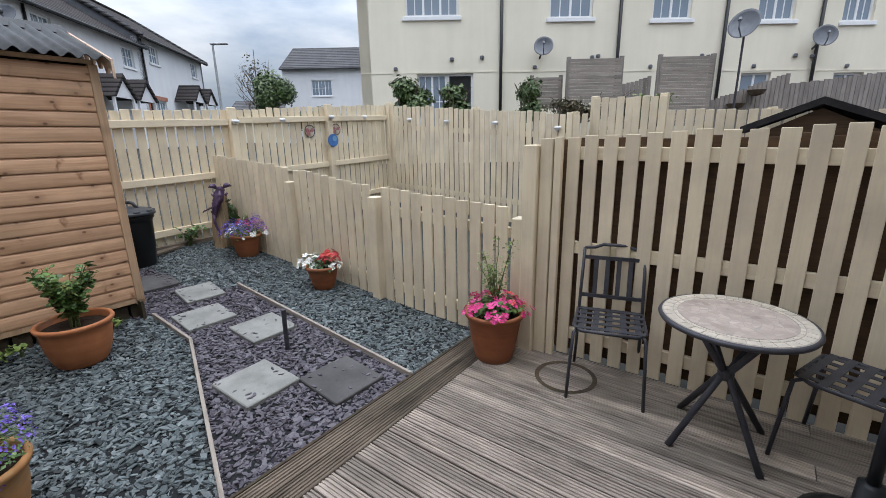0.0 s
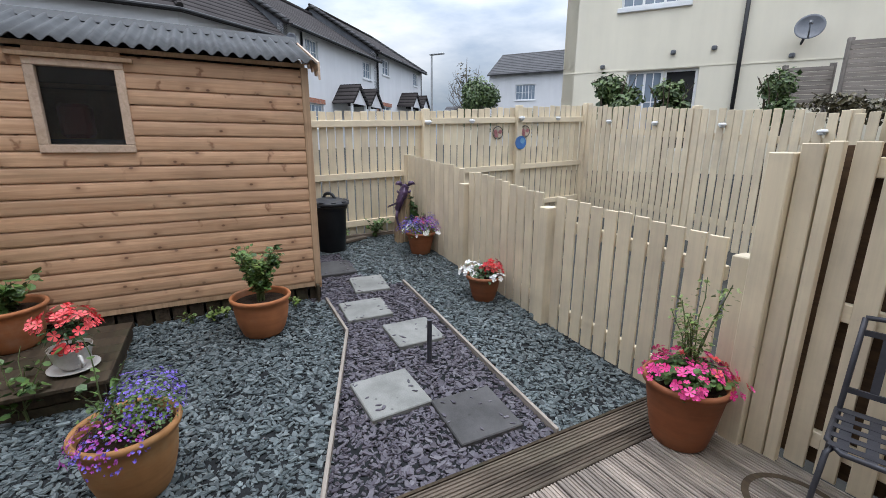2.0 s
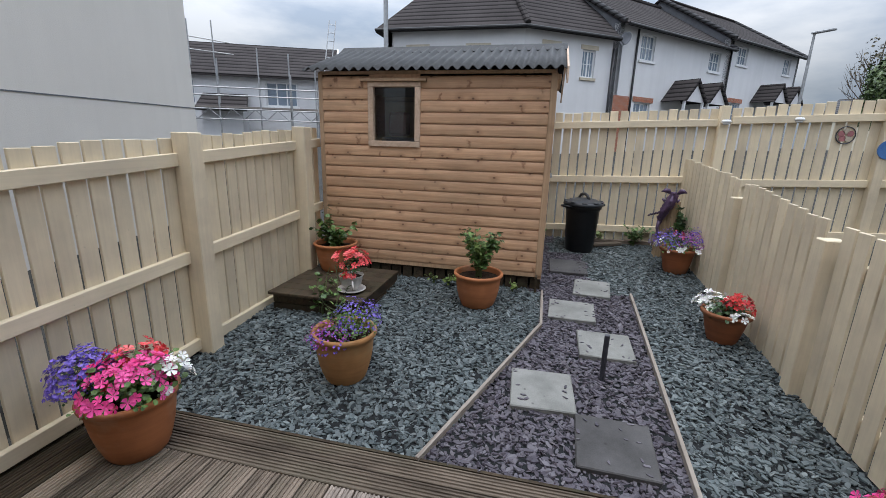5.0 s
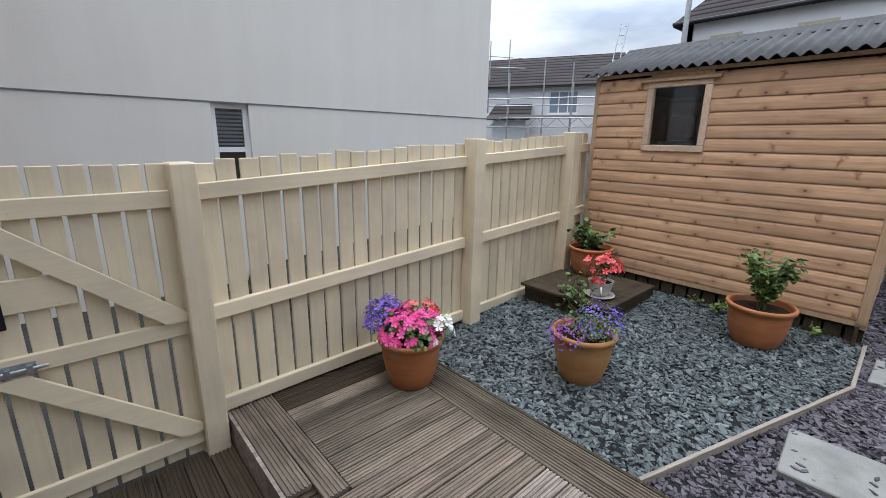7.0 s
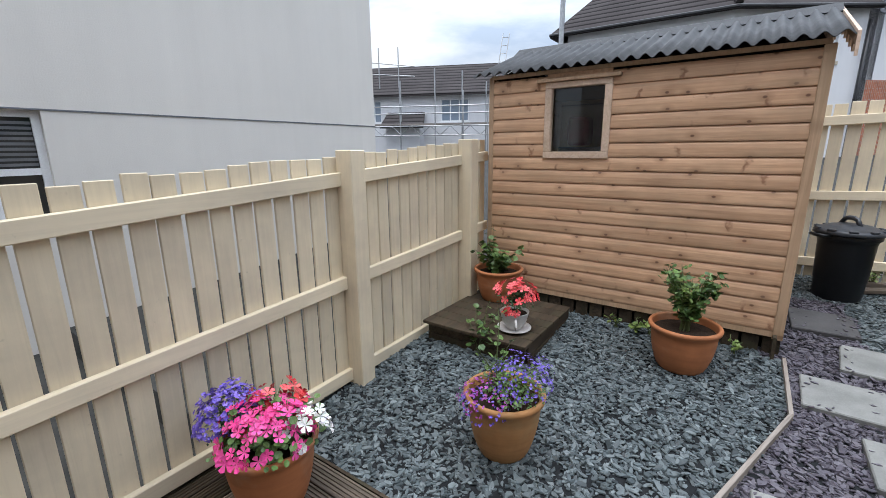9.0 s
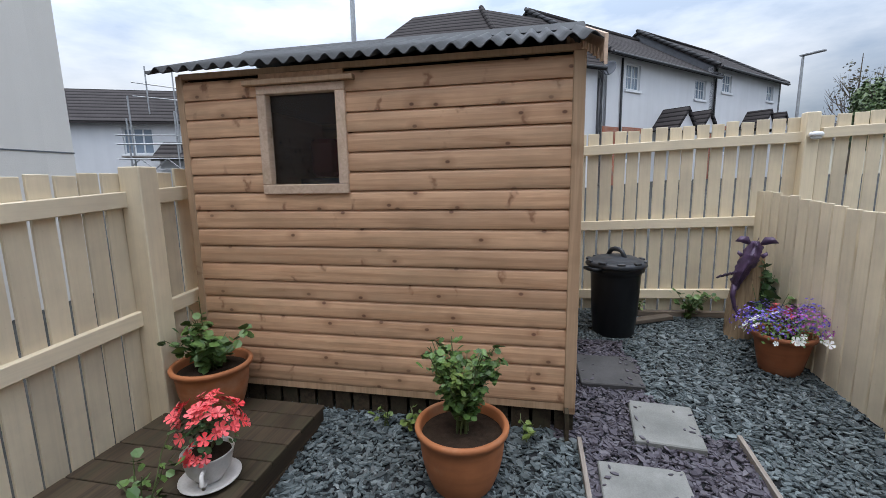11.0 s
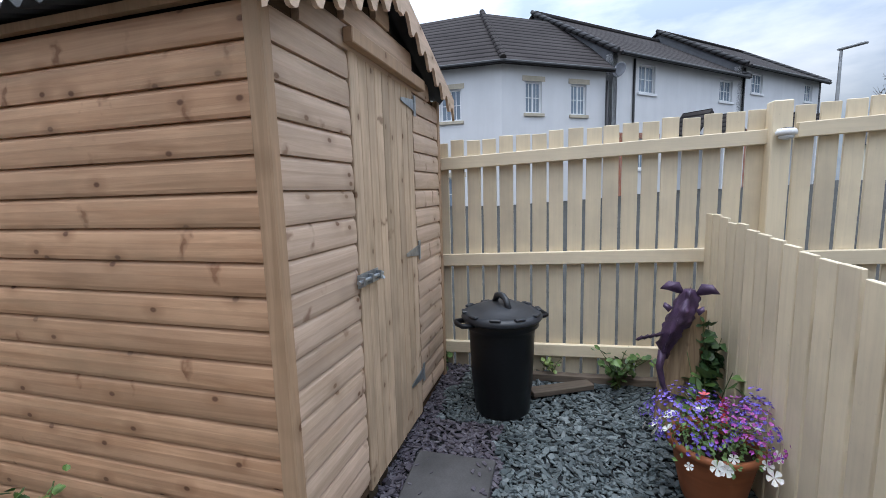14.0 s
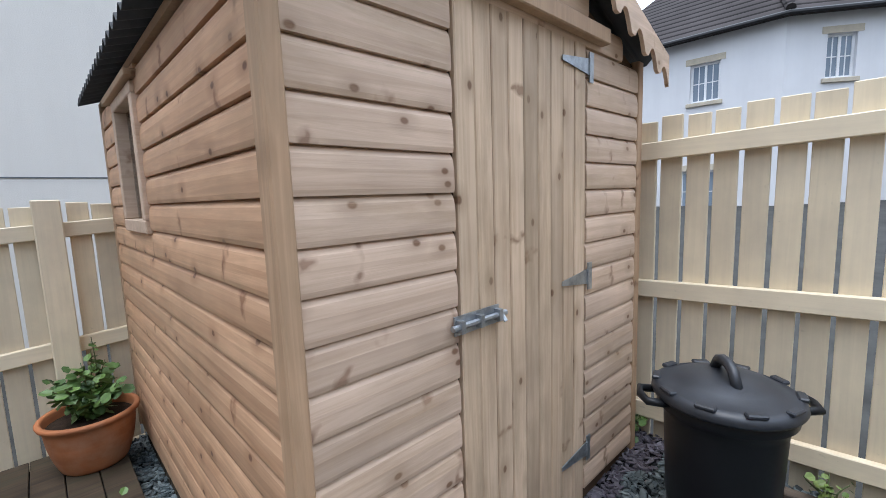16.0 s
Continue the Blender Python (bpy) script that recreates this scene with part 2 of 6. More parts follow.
m_leaf = leafy("fresh_green_leaf", (0.045, 0.10, 0.025), (0.12, 0.21, 0.05))
m_leaf_dark = leafy("dark_green_leaf", (0.02, 0.055, 0.018), (0.055, 0.115, 0.035))
m_leaf_lime = leafy("yellow_green_leaf", (0.09, 0.15, 0.03), (0.20, 0.27, 0.07))
m_leaf_far = leafy("hedge_leaf", (0.04, 0.075, 0.025), (0.11, 0.16, 0.05))
m_leaf_red = leafy("reddish_hedge_leaf", (0.05, 0.045, 0.025), (0.12, 0.10, 0.05))
m_pink = leafy("hot_pink_petal", (0.72, 0.03, 0.22), (0.85, 0.10, 0.38))
m_coral = leafy("coral_red_petal", (0.75, 0.05, 0.06), (0.85, 0.16, 0.17))
m_red = leafy("deep_red_petal", (0.45, 0.012, 0.02), (0.68, 0.03, 0.03))
m_white = leafy("white_petal", (0.72, 0.74, 0.72), (0.88, 0.88, 0.86))
m_violet = leafy("violet_blue_petal", (0.085, 0.05, 0.38), (0.24, 0.16, 0.62))
m_magenta = leafy("magenta_petal", (0.28, 0.035, 0.30), (0.45, 0.10, 0.42))
m_stem = plain("green_stem", (0.09, 0.12, 0.04), 0.6)
m_twig = plain("brown_twig", (0.10, 0.075, 0.05), 0.8)

m_black = plain("black_plastic", (0.012, 0.013, 0.015), 0.38, var=0.3, scale=5, bump=0.1)
m_black.node_tree.nodes["Principled BSDF"].inputs["Specular IOR Level"].default_value = 0.22
m_lid = plain("dusty_black_lid", (0.028, 0.032, 0.04), 0.42, var=0.35, scale=8, bump=0.15)
m_iron = plain("dark_painted_iron", (0.055, 0.056, 0.068), 0.5, 0.3, 0.3, 14, 0.3)
m_galv = plain("galvanised_steel", (0.42, 0.45, 0.48), 0.42, 0.85, 0.3, 25, 0.2)
m_bitumen = plain("black_corrugated_bitumen", (0.045, 0.048, 0.052), 0.75, var=0.35, scale=7, bump=0.5)
m_white_pl = plain("white_plastic", (0.78, 0.79, 0.80), 0.4, var=0.06)
m_ceramic = plain("pale_ceramic", (0.60, 0.58, 0.56), 0.35, var=0.15)
m_upvc = plain("white_window_frame", (0.80, 0.81, 0.82), 0.35, var=0.05)
m_stone = plain("buff_stone_sill", (0.52, 0.46, 0.36), 0.8, var=0.15)
m_blackpipe = plain("black_downpipe", (0.015, 0.015, 0.017), 0.45)
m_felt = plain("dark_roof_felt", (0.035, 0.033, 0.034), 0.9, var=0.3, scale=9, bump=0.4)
m_dish = plain("grey_satellite_dish", (0.14, 0.15, 0.17), 0.5, 0.2)
m_steel = plain("scaffold_steel", (0.40, 0.41, 0.42), 0.45, 0.7)
m_asphalt = plain("asphalt_and_verge", (0.05, 0.05, 0.047), 0.95, var=0.4, scale=3)
m_purple = plain("purple_patinated_resin", (0.085, 0.05, 0.105), 0.4, 0.2, 0.5, 16, 0.5)
m_lampglass = plain("lamp_lens", (0.65, 0.67, 0.68), 0.25, var=0.1)
m_sack = plain("dark_green_sack", (0.012, 0.05, 0.02), 0.35, var=0.3, bump=0.4)


def render_wall(name, col, dirt=0.1):
    m = Mat(name, 0.9, shift=False)
    big = m.noise(0.5, 6)
    c = m.mix(col, m.ramp(big, (0.3, grey(1 - dirt)), (0.65, grey(1.0))), 1.0, 'MULTIPLY')
    streak = m.noise(1.0, 4, m.coords(3.0, 3.0, 0.25))
    c = m.mix(c, m.ramp(streak, (0.3, grey(0.94)), (0.6, grey(1.0))), 0.8, 'MULTIPLY')
    g = m.noise(70, 4)
    m.color(c).bump(g, 0.35, 0.006)
    return m.m


m_wall_white = render_wall("white_render", (0.70, 0.70, 0.715))
m_wall_cream = render_wall("cream_render", (0.80, 0.745, 0.61))
m_wall_side = render_wall("off_white_render", (0.69, 0.665, 0.62), 0.07)


def tiles(name, col):
    m = Mat(name, 0.92, shift=False)
    m.b.inputs["Specular IOR Level"].default_value = 0.1
    w = m.n.new("ShaderNodeTexWave")
    w.wave_type, w.bands_direction, w.wave_profile = 'BANDS', 'Z', 'SAW'
    w.inputs["Scale"].default_value = 1.55
    w.inputs["Distortion"].default_value = 0.25
    w.inputs["Detail"].default_value = 1
    m.l.new(m.co, w.inputs["Vector"])
    c = m.ramp(w.outputs["Fac"], (0.0, tuple(x * 0.25 for x in col)), (0.28, tuple(x * 0.4 for x in col)), (0.36, col), (1.0, tuple(x * 1.3 for x in col)))
    c = m.mix(c, m.ramp(m.noise(0.8, 6), (0.3, grey(0.75)), (0.7, grey(1.1))), 0.9, 'MULTIPLY')
    m.color(c).bump(w.outputs["Fac"], 0.8, 0.05)
    return m.m


m_tile = tiles("dark_brown_roof_tiles", (0.058, 0.052, 0.052))
m_tile_grey = tiles("grey_roof_tiles", (0.10, 0.10, 0.105))


def brick_mat():
    m = Mat("red_brick", 0.85, shift=False)
    b = m.n.new("ShaderNodeTexBrick")
    for k, v in (("Color1", (0.42, 0.14, 0.07, 1)), ("Color2", (0.30, 0.10, 0.055, 1)), ("Mortar", (0.36, 0.32, 0.28, 1))):
        b.inputs[k].default_value = v
    b.inputs["Scale"].default_value = 1.0
    b.inputs["Brick Width"].default_value, b.inputs["Row Height"].default_value = 0.225, 0.075
    b.inputs["Mortar Size"].default_value = 0.006
    m.l.new(m.coords(1, 1, 1, (radians(90), 0, radians(90))), b.inputs["Vector"])
    m.color(m.mix(b.outputs["Color"], m.ramp(m.noise(9, 4), (0.3, grey(0.8)), (0.7, grey(1.1))), 0.8, 'MULTIPLY'))
    return m.m


m_brick = brick_mat()


def glass_mat(name, tint, rough=0.03):
    m = Mat(name, rough)
    m.color(tint)
    m.b.inputs["Specular IOR Level"].default_value = 0.7
    return m.m


# sky reflection is painted into this pale blue pane colour
m_pane = glass_mat("window_glass_with_sky_tint", (0.20, 0.25, 0.31))
m_pane_dark = glass_mat("window_glass_over_dark_room", (0.018, 0.02, 0.022))
m_clear = bpy.data.materials.new("clear_glass")
m_clear.use_nodes = True
cb = m_clear.node_tree.nodes["Principled BSDF"]
cb.inputs["Transmission Weight"].default_value = 1.0
cb.inputs["Roughness"].default_value = 0.02
cb.inputs["IOR"].default_value = 1.45
cb.inputs["Base Color"].default_value = (0.75, 0.78, 0.78, 1)


def mosaic():
    m = Mat("mosaic_table_top", 0.4, shift=False)
    t = m.n.new("ShaderNodeTexVoronoi")
    t.feature = 'DISTANCE_TO_EDGE'
    t.inputs["Scale"].default_value = 26
    m.l.new(m.co, t.inputs["Vector"])
    t2 = m.n.new("ShaderNodeTexVoronoi")
    t2.inputs["Scale"].default_value = 26
    m.l.new(m.co, t2.inputs["Vector"])
    c = m.mix((0.40, 0.33, 0.28), (0.62, 0.54, 0.48), t2.outputs["Color"])
    c = m.mix(c, m.ramp(m.noise(7, 4), (0.3, (0.6, 0.55, 0.55)), (0.7, grey(1.05))), 0.8, 'MULTIPLY')
    c = m.mix((0.36, 0.33, 0.31), c, m.ramp(t.outputs["Distance"], (0.02, grey(0.0)), (0.05, grey(1.0))))
    m.color(c).bump(t.outputs["Distance"], 0.2, 0.002)
    return m.m


for dull in (m_deck_dark, m_deck_mid, m_bed, m_soil, m_brownshed, m_felt, m_asphalt):
    dull.node_tree.nodes["Principled BSDF"].inputs["Specular IOR Level"].default_value = 0.2
m_mosaic = mosaic()
m_mosaic_tile = plain("cream_mosaic_tile", (0.60, 0.54, 0.46), 0.4, var=0.25, scale=12)
m_grout = plain("pale_grout", (0.42, 0.38, 0.34), 0.7)

# ---- building helpers ----


def base(name, loc=(0, 0, 0), rz=0, **tags):
    ob = new(name)
    ob.empty_display_size = 0.1
    ob.matrix_basis = pose(*loc, 0, 0, rz)
    return tagged(ob, **tags)


def finish(bm, name):
    bmesh.ops.recalc_face_normals(bm, faces=bm.faces)
    me = bpy.data.meshes.new(name)
    bm.to_mesh(me)
    bm.free()
    return me


def piece(name, me, parent=None, m=None, label=""):
    ob = new(name, me)
    ob.parent = parent
    if m is not None:
        ob.matrix_basis = m
    return tagged(ob, label=label)


def part(name, bm, material, parent=None, label="", smooth=False, m=None):
    me = finish(bm, name)
    me.materials.append(material)
    if smooth:
        me.shade_smooth()
    return piece(name, me, parent, m, label)


def box(bm, x0, x1, y0, y1, z0, z1, bevel=0.0, m=None):
    vs = [bm.verts.new((x, y, z)) for x in (x0, x1) for y in (y0, y1) for z in (z0, z1)]
    for f in ((0, 1, 3, 2), (4, 6, 7, 5), (0, 4, 5, 1), (2, 3, 7, 6), (0, 2, 6, 4), (1, 5, 7, 3)):
        bm.faces.new([vs[i] for i in f])
    if bevel:
        es = list({e for v in vs for e in v.link_edges})
        r = bmesh.ops.bevel(bm, geom=es, offset=bevel, segments=1, affect='EDGES')
        vs = list({v for f in r["faces"] for v in f.verts} | {v for v in vs if v.is_valid})
    if m is not None:
        bmesh.ops.transform(bm, matrix=m, verts=vs)
    return vs


def boxed(*a, **k):
    bm = bmesh.new()
    box(bm, *a, **k)
    return bm


def prism(bm, pts, y0, y1, axis="y"):
    """A closed outline pts (two coordinates each) pushed from y0 to y1 along an axis."""
    def put(p, d):
        return {"x": (d, p[0], p[1]), "y": (p[0], d, p[1]), "z": (p[0], p[1], d)}[axis]
    a = [bm.verts.new(put(p, y0)) for p in pts]
    b = [bm.verts.new(put(p, y1)) for p in pts]
    bm.faces.new(a)
    bm.faces.new(b[::-1])
    for i in range(len(pts)):
        j = (i + 1) % len(pts)
        bm.faces.new((a[i], b[i], b[j], a[j]))


def lathe(bm, prof, seg=36, closed=False):
    rings = []
    for r, z in prof:
        rings.append([bm.verts.new((r * math.cos(2 * math.pi * i / seg), r * math.sin(2 * math.pi * i / seg), z)) for i in range(seg)])
    for a, b in zip(rings, rings[1:]):
        for i in range(seg):
            j = (i + 1) % seg
            bm.faces.new((a[i], a[j], b[j], b[i]))
    bm.faces.new(rings[0][::-1])
    bm.faces.new(rings[-1])


def tube(bm, pts, r0, r1=None, seg=8):
    """A round bar along points, with its thickness going from r0 to r1."""
    r1 = r0 if r1 is None else r1
    pts = [Vector(p) for p in pts]
    rings = []
    for i, p in enumerate(pts):
        d = (pts[min(i + 1, len(pts) - 1)] - pts[max(i - 1, 0)]).normalized()
        side = d.cross(Vector((0.31, 0.17, 0.93)))
        if side.length < 0.1:
            side = d.cross(Vector((1, 0, 0)))
        side.normalize()
        up = d.cross(side)
        r = r0 + (r1 - r0) * i / max(1, len(pts) - 1)
        rings.append([bm.verts.new(p + (side * math.cos(2 * math.pi * k / seg) + up * math.sin(2 * math.pi * k / seg)) * r) for k in range(seg)])
    for a, b in zip(rings, rings[1:]):
        for k in range(seg):
            bm.faces.new((a[k], a[(k + 1) % seg], b[(k + 1) % seg], b[k]))
    bm.faces.new(rings[0][::-1])
    bm.faces.new(rings[-1])


def scatter(name, templates, mats, material, parent=None, label="", m=None):
    """One mesh of many small copies: templates are (verts, faces); mats a list of (template index, 4x4)."""
    vs, fs, n = [], [], 0
    tv = [np.array(v, float) for v, _ in templates]
    for k, mm in mats:
        a = np.array(mm)
        vs.append(tv[k] @ a[:3, :3].T + a[:3, 3])
        fs += [tuple(i + n for i in f) for f in templates[k][1]]
        n += len(tv[k])
    me = bpy.data.meshes.new(name)
    me.from_pydata(np.concatenate(vs).tolist(), [], fs)
    me.materials.append(material)
    return piece(name, me, parent, m, label)


def slope(x):
    """Height of the garden's ground, which rises away from the deck."""
    return 0.09 + 0.08 * max(0.0, -1.88 - x)

# ---- ground, neighbours' houses ----
bm = bmesh.new()
xs = [-900, -60, -24, -12, -6, -1.88, -1.6, -1.55, 1.2, 60, 900]
zs = [1.7, 1.7, 1.5, 0.87, 0.39, 0.05, 0.05, -0.12, -0.12, -0.12, -0.12]
ys = [-900, -60, -5, -1.2, 2.9, 6.4, 20, 60, 900]
grid = [[bm.verts.new((x, y, z)) for y in ys] for x, z in zip(xs, zs)]
for a, b in zip(grid, grid[1:]):
    for i in range(len(ys) - 1):
        bm.faces.new((a[i], b[i], b[i + 1], a[i + 1]))
tagged(part("ground", bm, m_asphalt), "dark rough ground of verge and tarmac round the houses", "ground", kind="structure")

bm = bmesh.new()
v = [bm.verts.new(p) for p in ((-6.0, -1.2, 0.41), (-1.7, -1.2, 0.085), (-1.7, 2.86, 0.085), (-6.0, 2.86, 0.41))]
bm.faces.new(v)
tagged(part("gravel_bed", bm, m_bed), "slate dust under the chippings, darkened for the shade between them", "ground", kind="structure")


def wall_panel(bm, length, z0, z1, thick, holes, start=0.0, face=0.0):
    """An upright wall along local x, with its face at y = 0 and its body behind it (y > 0), and holes (x0, x1, z0, z1) through it."""
    xs = sorted({start, start + length, *[h[0] for h in holes], *[h[1] for h in holes]})
    zs = sorted({z0, z1, *[h[2] for h in holes], *[h[3] for h in holes]})
    grid = {(i, j, k): bm.verts.new((x, face + k * thick, z)) for i, x in enumerate(xs) for j, z in enumerate(zs) for k in (0, 1)}

    def solid(i, j):
        if not (0 <= i < len(xs) - 1 and 0 <= j < len(zs) - 1):
            return False
        x, z = (xs[i] + xs[i + 1]) / 2, (zs[j] + zs[j + 1]) / 2
        return not any(h[0] < x < h[1] and h[2] < z < h[3] for h in holes)
    for i in range(len(xs) - 1):
        for j in range(len(zs) - 1):
            if not solid(i, j):
                continue
            for k in (0, 1):
                bm.faces.new([grid[c] for c in ((i, j, k), (i + 1, j, k), (i + 1, j + 1, k), (i, j + 1, k))])
            for di, dj, a, b in ((-1, 0, (i, j), (i, j + 1)), (1, 0, (i + 1, j), (i + 1, j + 1)), (0, -1, (i, j), (i + 1, j)), (0, 1, (i, j + 1), (i + 1, j + 1))):
                if not solid(i + di, j + dj):
                    bm.faces.new([grid[c] for c in ((*a, 0), (*b, 0), (*b, 1), (*a, 1))])
    bmesh.ops.delete(bm, geom=[v for v in bm.verts if not v.link_faces], context='VERTS')


def house_window(parent, x0, x1, z0, z1, lights=2, bars=2, pane=None, sill=True, lintel=False, deep=0.09):
    """A window set into a hole of a wall panel."""
    w = base("window")
    w.parent = parent
    bm = bmesh.new()
    t = 0.06
    pitch = (x1 - x0 - t) / lights
    wall_panel(bm, x1 - x0, z0, z1, 0.06, [(x0 + t + pitch * i, x0 + pitch * (i + 1), z0 + t, z1 - t) for i in range(lights)], x0, deep)
    part("window_frame", bm, m_upvc, w)
    if bars:
        for i in range(lights):
            a, b = x0 + t + pitch * i, x0 + pitch * (i + 1)
            mid, dz = (a + b) / 2, (z1 - z0 - 2 * t) / (bars + 1)
            cols = [(a - 0.002, mid - 0.012), (mid + 0.012, b + 0.002)]
            bm = bmesh.new()
            wall_panel(bm, b - a, z0 + t, z1 - t, 0.036, [(c0, c1, z0 + t + dz * k + (0.012 if k else -0.002), z0 + t + dz * (k + 1) - (0.012 if k < bars else -0.002)) for c0, c1 in cols for k in range(bars + 1)], a, deep + 0.012)
            part("glazing_bar", bm, m_upvc, w)
    for i in range(lights):
        a = x0 + t / 2 + (x1 - x0 - t) * i / lights
        b = a + (x1 - x0 - t) / lights
        part("pane", boxed(a, b, deep + 0.025, deep + 0.035, z0 + t / 2, z1 - t / 2), pane or m_pane, w)
    if sill:
        part("window_sill", boxed(x0 - 0.08, x1 + 0.08, -0.06, deep, z0 - 0.11, z0 - 0.002, 0.01), m_stone if lintel else m_upvc, w)
    if lintel:
        part("lintel", boxed(x0 - 0.12, x1 + 0.12, -0.015, 0.08, z1 + 0.002, z1 + 0.17), m_stone, w)
    return w


def facade(house, p, q, z0, z1, material, windows, name="wall", thick=0.3, **kw):
    """A wall of a house from p to q in plan (the outside is on the right of p to q)."""
    length = math.hypot(q[0] - p[0], q[1] - p[1])
    ang = math.degrees(math.atan2(q[1] - p[1], q[0] - p[0]))
    w = base(name, (p[0], p[1], 0), ang)
    w.parent = house
    bm = bmesh.new()
    wall_panel(bm, length, z0, z1, thick, [x[:4] for x in windows])
    part("render_panel", bm, material, w)
    for x in windows:
        opts = dict(kw)
        if len(x) > 4:
            opts.update(x[4])
        house_window(w, *x[:4], **opts)
    return w


def downpipe(name, x, y, z0, z1, r=0.04, parent=None):
    bm = bmesh.new()
    tube(bm, [(x, y, z0), (x, y, z1)], r, seg=10)
    return part(name, bm, m_blackpipe, parent, smooth=True)


def roof_sheet(bm, a, b, c, d, thick=0.12):
    """A roof plane through the corners a b c d with some thickness."""
    top = [bm.verts.new(p) for p in (a, b, c, d)]
    low = [bm.verts.new((p[0], p[1], p[2] - thick)) for p in (a, b, c, d)]
    bm.faces.new(top)
    bm.faces.new(low[::-1])
    for i in range(4):
        j = (i + 1) % 4
        bm.faces.new((top[i], low[i], low[j], top[j]))


# side wall of the house next door, behind the gate fence
h = base("house", (0, 0, 0), label="off-white rendered side wall of a neighbouring house", category="house")
facade(h, (6.0, -4.3), (-5.97, -4.3), -0.3, 7.5, m_wall_side,
       [(7.33, 7.75, 1.02, 2.06, dict(lights=1, bars=0, pane=m_pane_dark, sill=False, deep=0.06))])
part("sash_bar", boxed(-1.70, -1.38, -4.395, -4.362, 1.50, 1.56), m_upvc, h)
facade(h, (-5.97, -4.3), (-5.97, -12), -0.3, 7.5, m_wall_side, [])
# the bead's own shadow line is put into its grey colour
part("drip_bead", boxed(-5.975, 6.0, -4.31, -4.292, 2.06, 2.074), m_dish, h, "thin drip bead, grey for the shadow line under it")
bm = bmesh.new()
roof_sheet(bm, (-6.1, -4.1, 7.5), (6, -4.1, 7.5), (6, -8.2, 9.6), (-6.1, -8.2, 9.6))
roof_sheet(bm, (-6.1, -12.2, 7.5), (6, -12.2, 7.5), (6, -8.2, 9.6), (-6.1, -8.2, 9.6))
part("roof", bm, m_tile, h)
for k in range(9):
    part("blind_slat", boxed(-1.685, -1.395, -4.383, -4.379, 1.58 + k * 0.045, 1.605 + k * 0.045), m_dish, h)

# own brick terrace behind the camera
h = base("house", (1.25, 3, 0), label="red brick terrace house at the back of the deck", category="house")
part("wall", boxed(0, 7, -5.0, 4.6, -0.2, 5.6), m_brick, h)
bm = bmesh.new()
roof_sheet(bm, (-0.3, -5.1, 5.5), (-0.3, 4.7, 5.5), (3.5, 4.7, 8.0), (3.5, -5.1, 8.0))
roof_sheet(bm, (7.3, -5.1, 5.5), (7.3, 4.7, 5.5), (3.5, 4.7, 8.0), (3.5, -5.1, 8.0))
part("roof", bm, m_tile, h)
downpipe("downpipe", -0.06, 4.5, 0, 5.4, 0.045, h)

# white terrace beyond the end fence: a canted corner house and a stepped row
h = base("house", (0, 0, 0), label="white rendered corner house with canted front and tiled roof", category="house")
SW = dict(lights=2, bars=1, lintel=True)
hip, left, right = (-17.8, 0.0), (-17.8, -5.6), (-20.25, 3.45)
facade(h, left, hip, 0.8, 5.92, m_wall_white, [(1.0, 1.75, 4.12, 5.18), (3.45, 4.2, 4.12, 5.18), (3.0, 4.2, 1.0, 2.2)], **SW)
facade(h, hip, right, 0.8, 5.92, m_wall_white, [(0.9, 1.55, 4.3, 5.36), (2.75, 3.4, 4.3, 5.36)], **SW)
facade(h, (-26, -5.6), left, 0.8, 5.92, m_wall_white, [])
bm = bmesh.new()
r1, r2, r3 = (-21.0, -1.2, 8.75), (-21.2, -4.2, 8.75), (-23.2, 1.9, 8.75)
e1, e2, e3 = (-17.5, -5.9, 5.9), (-17.5, 0.1, 5.9), (-20.1, 3.75, 5.9)
for tri in ((e1, e2, r1), (e1, r1, r2), (e2, e3, r3), (e2, r3, r1), ((-25, -5.9, 5.9), e1, r2)):
    tv = [bm.verts.new(p) for p in tri]
    bv = [bm.verts.new((p[0], p[1], p[2] - 0.14)) for p in tri]
    bm.faces.new(tv)
    bm.faces.new(bv[::-1])
    for i in range(3):
        bm.faces.new((tv[i], bv[i], bv[(i + 1) % 3], tv[(i + 1) % 3]))
bmesh.ops.remove_doubles(bm, verts=bm.verts[:], dist=0.001)
part("roof", bm, m_tile, h)
bm = bmesh.new()
tube(bm, [(-17.5, 0.1, 5.96), (-21.0, -1.2, 8.8)], 0.11)
part("hip_ridge", bm, m_tile, h)
bm = bmesh.new()
tube(bm, [(-17.45, -5.9, 5.85), (-17.45, 0.1, 5.85), (-20.05, 3.75, 5.85)], 0.06)
part("gutter", bm, m_blackpipe, h)
downpipe("downpipe", -20.1, 3.5, 0.8, 5.5, 0.045, h)

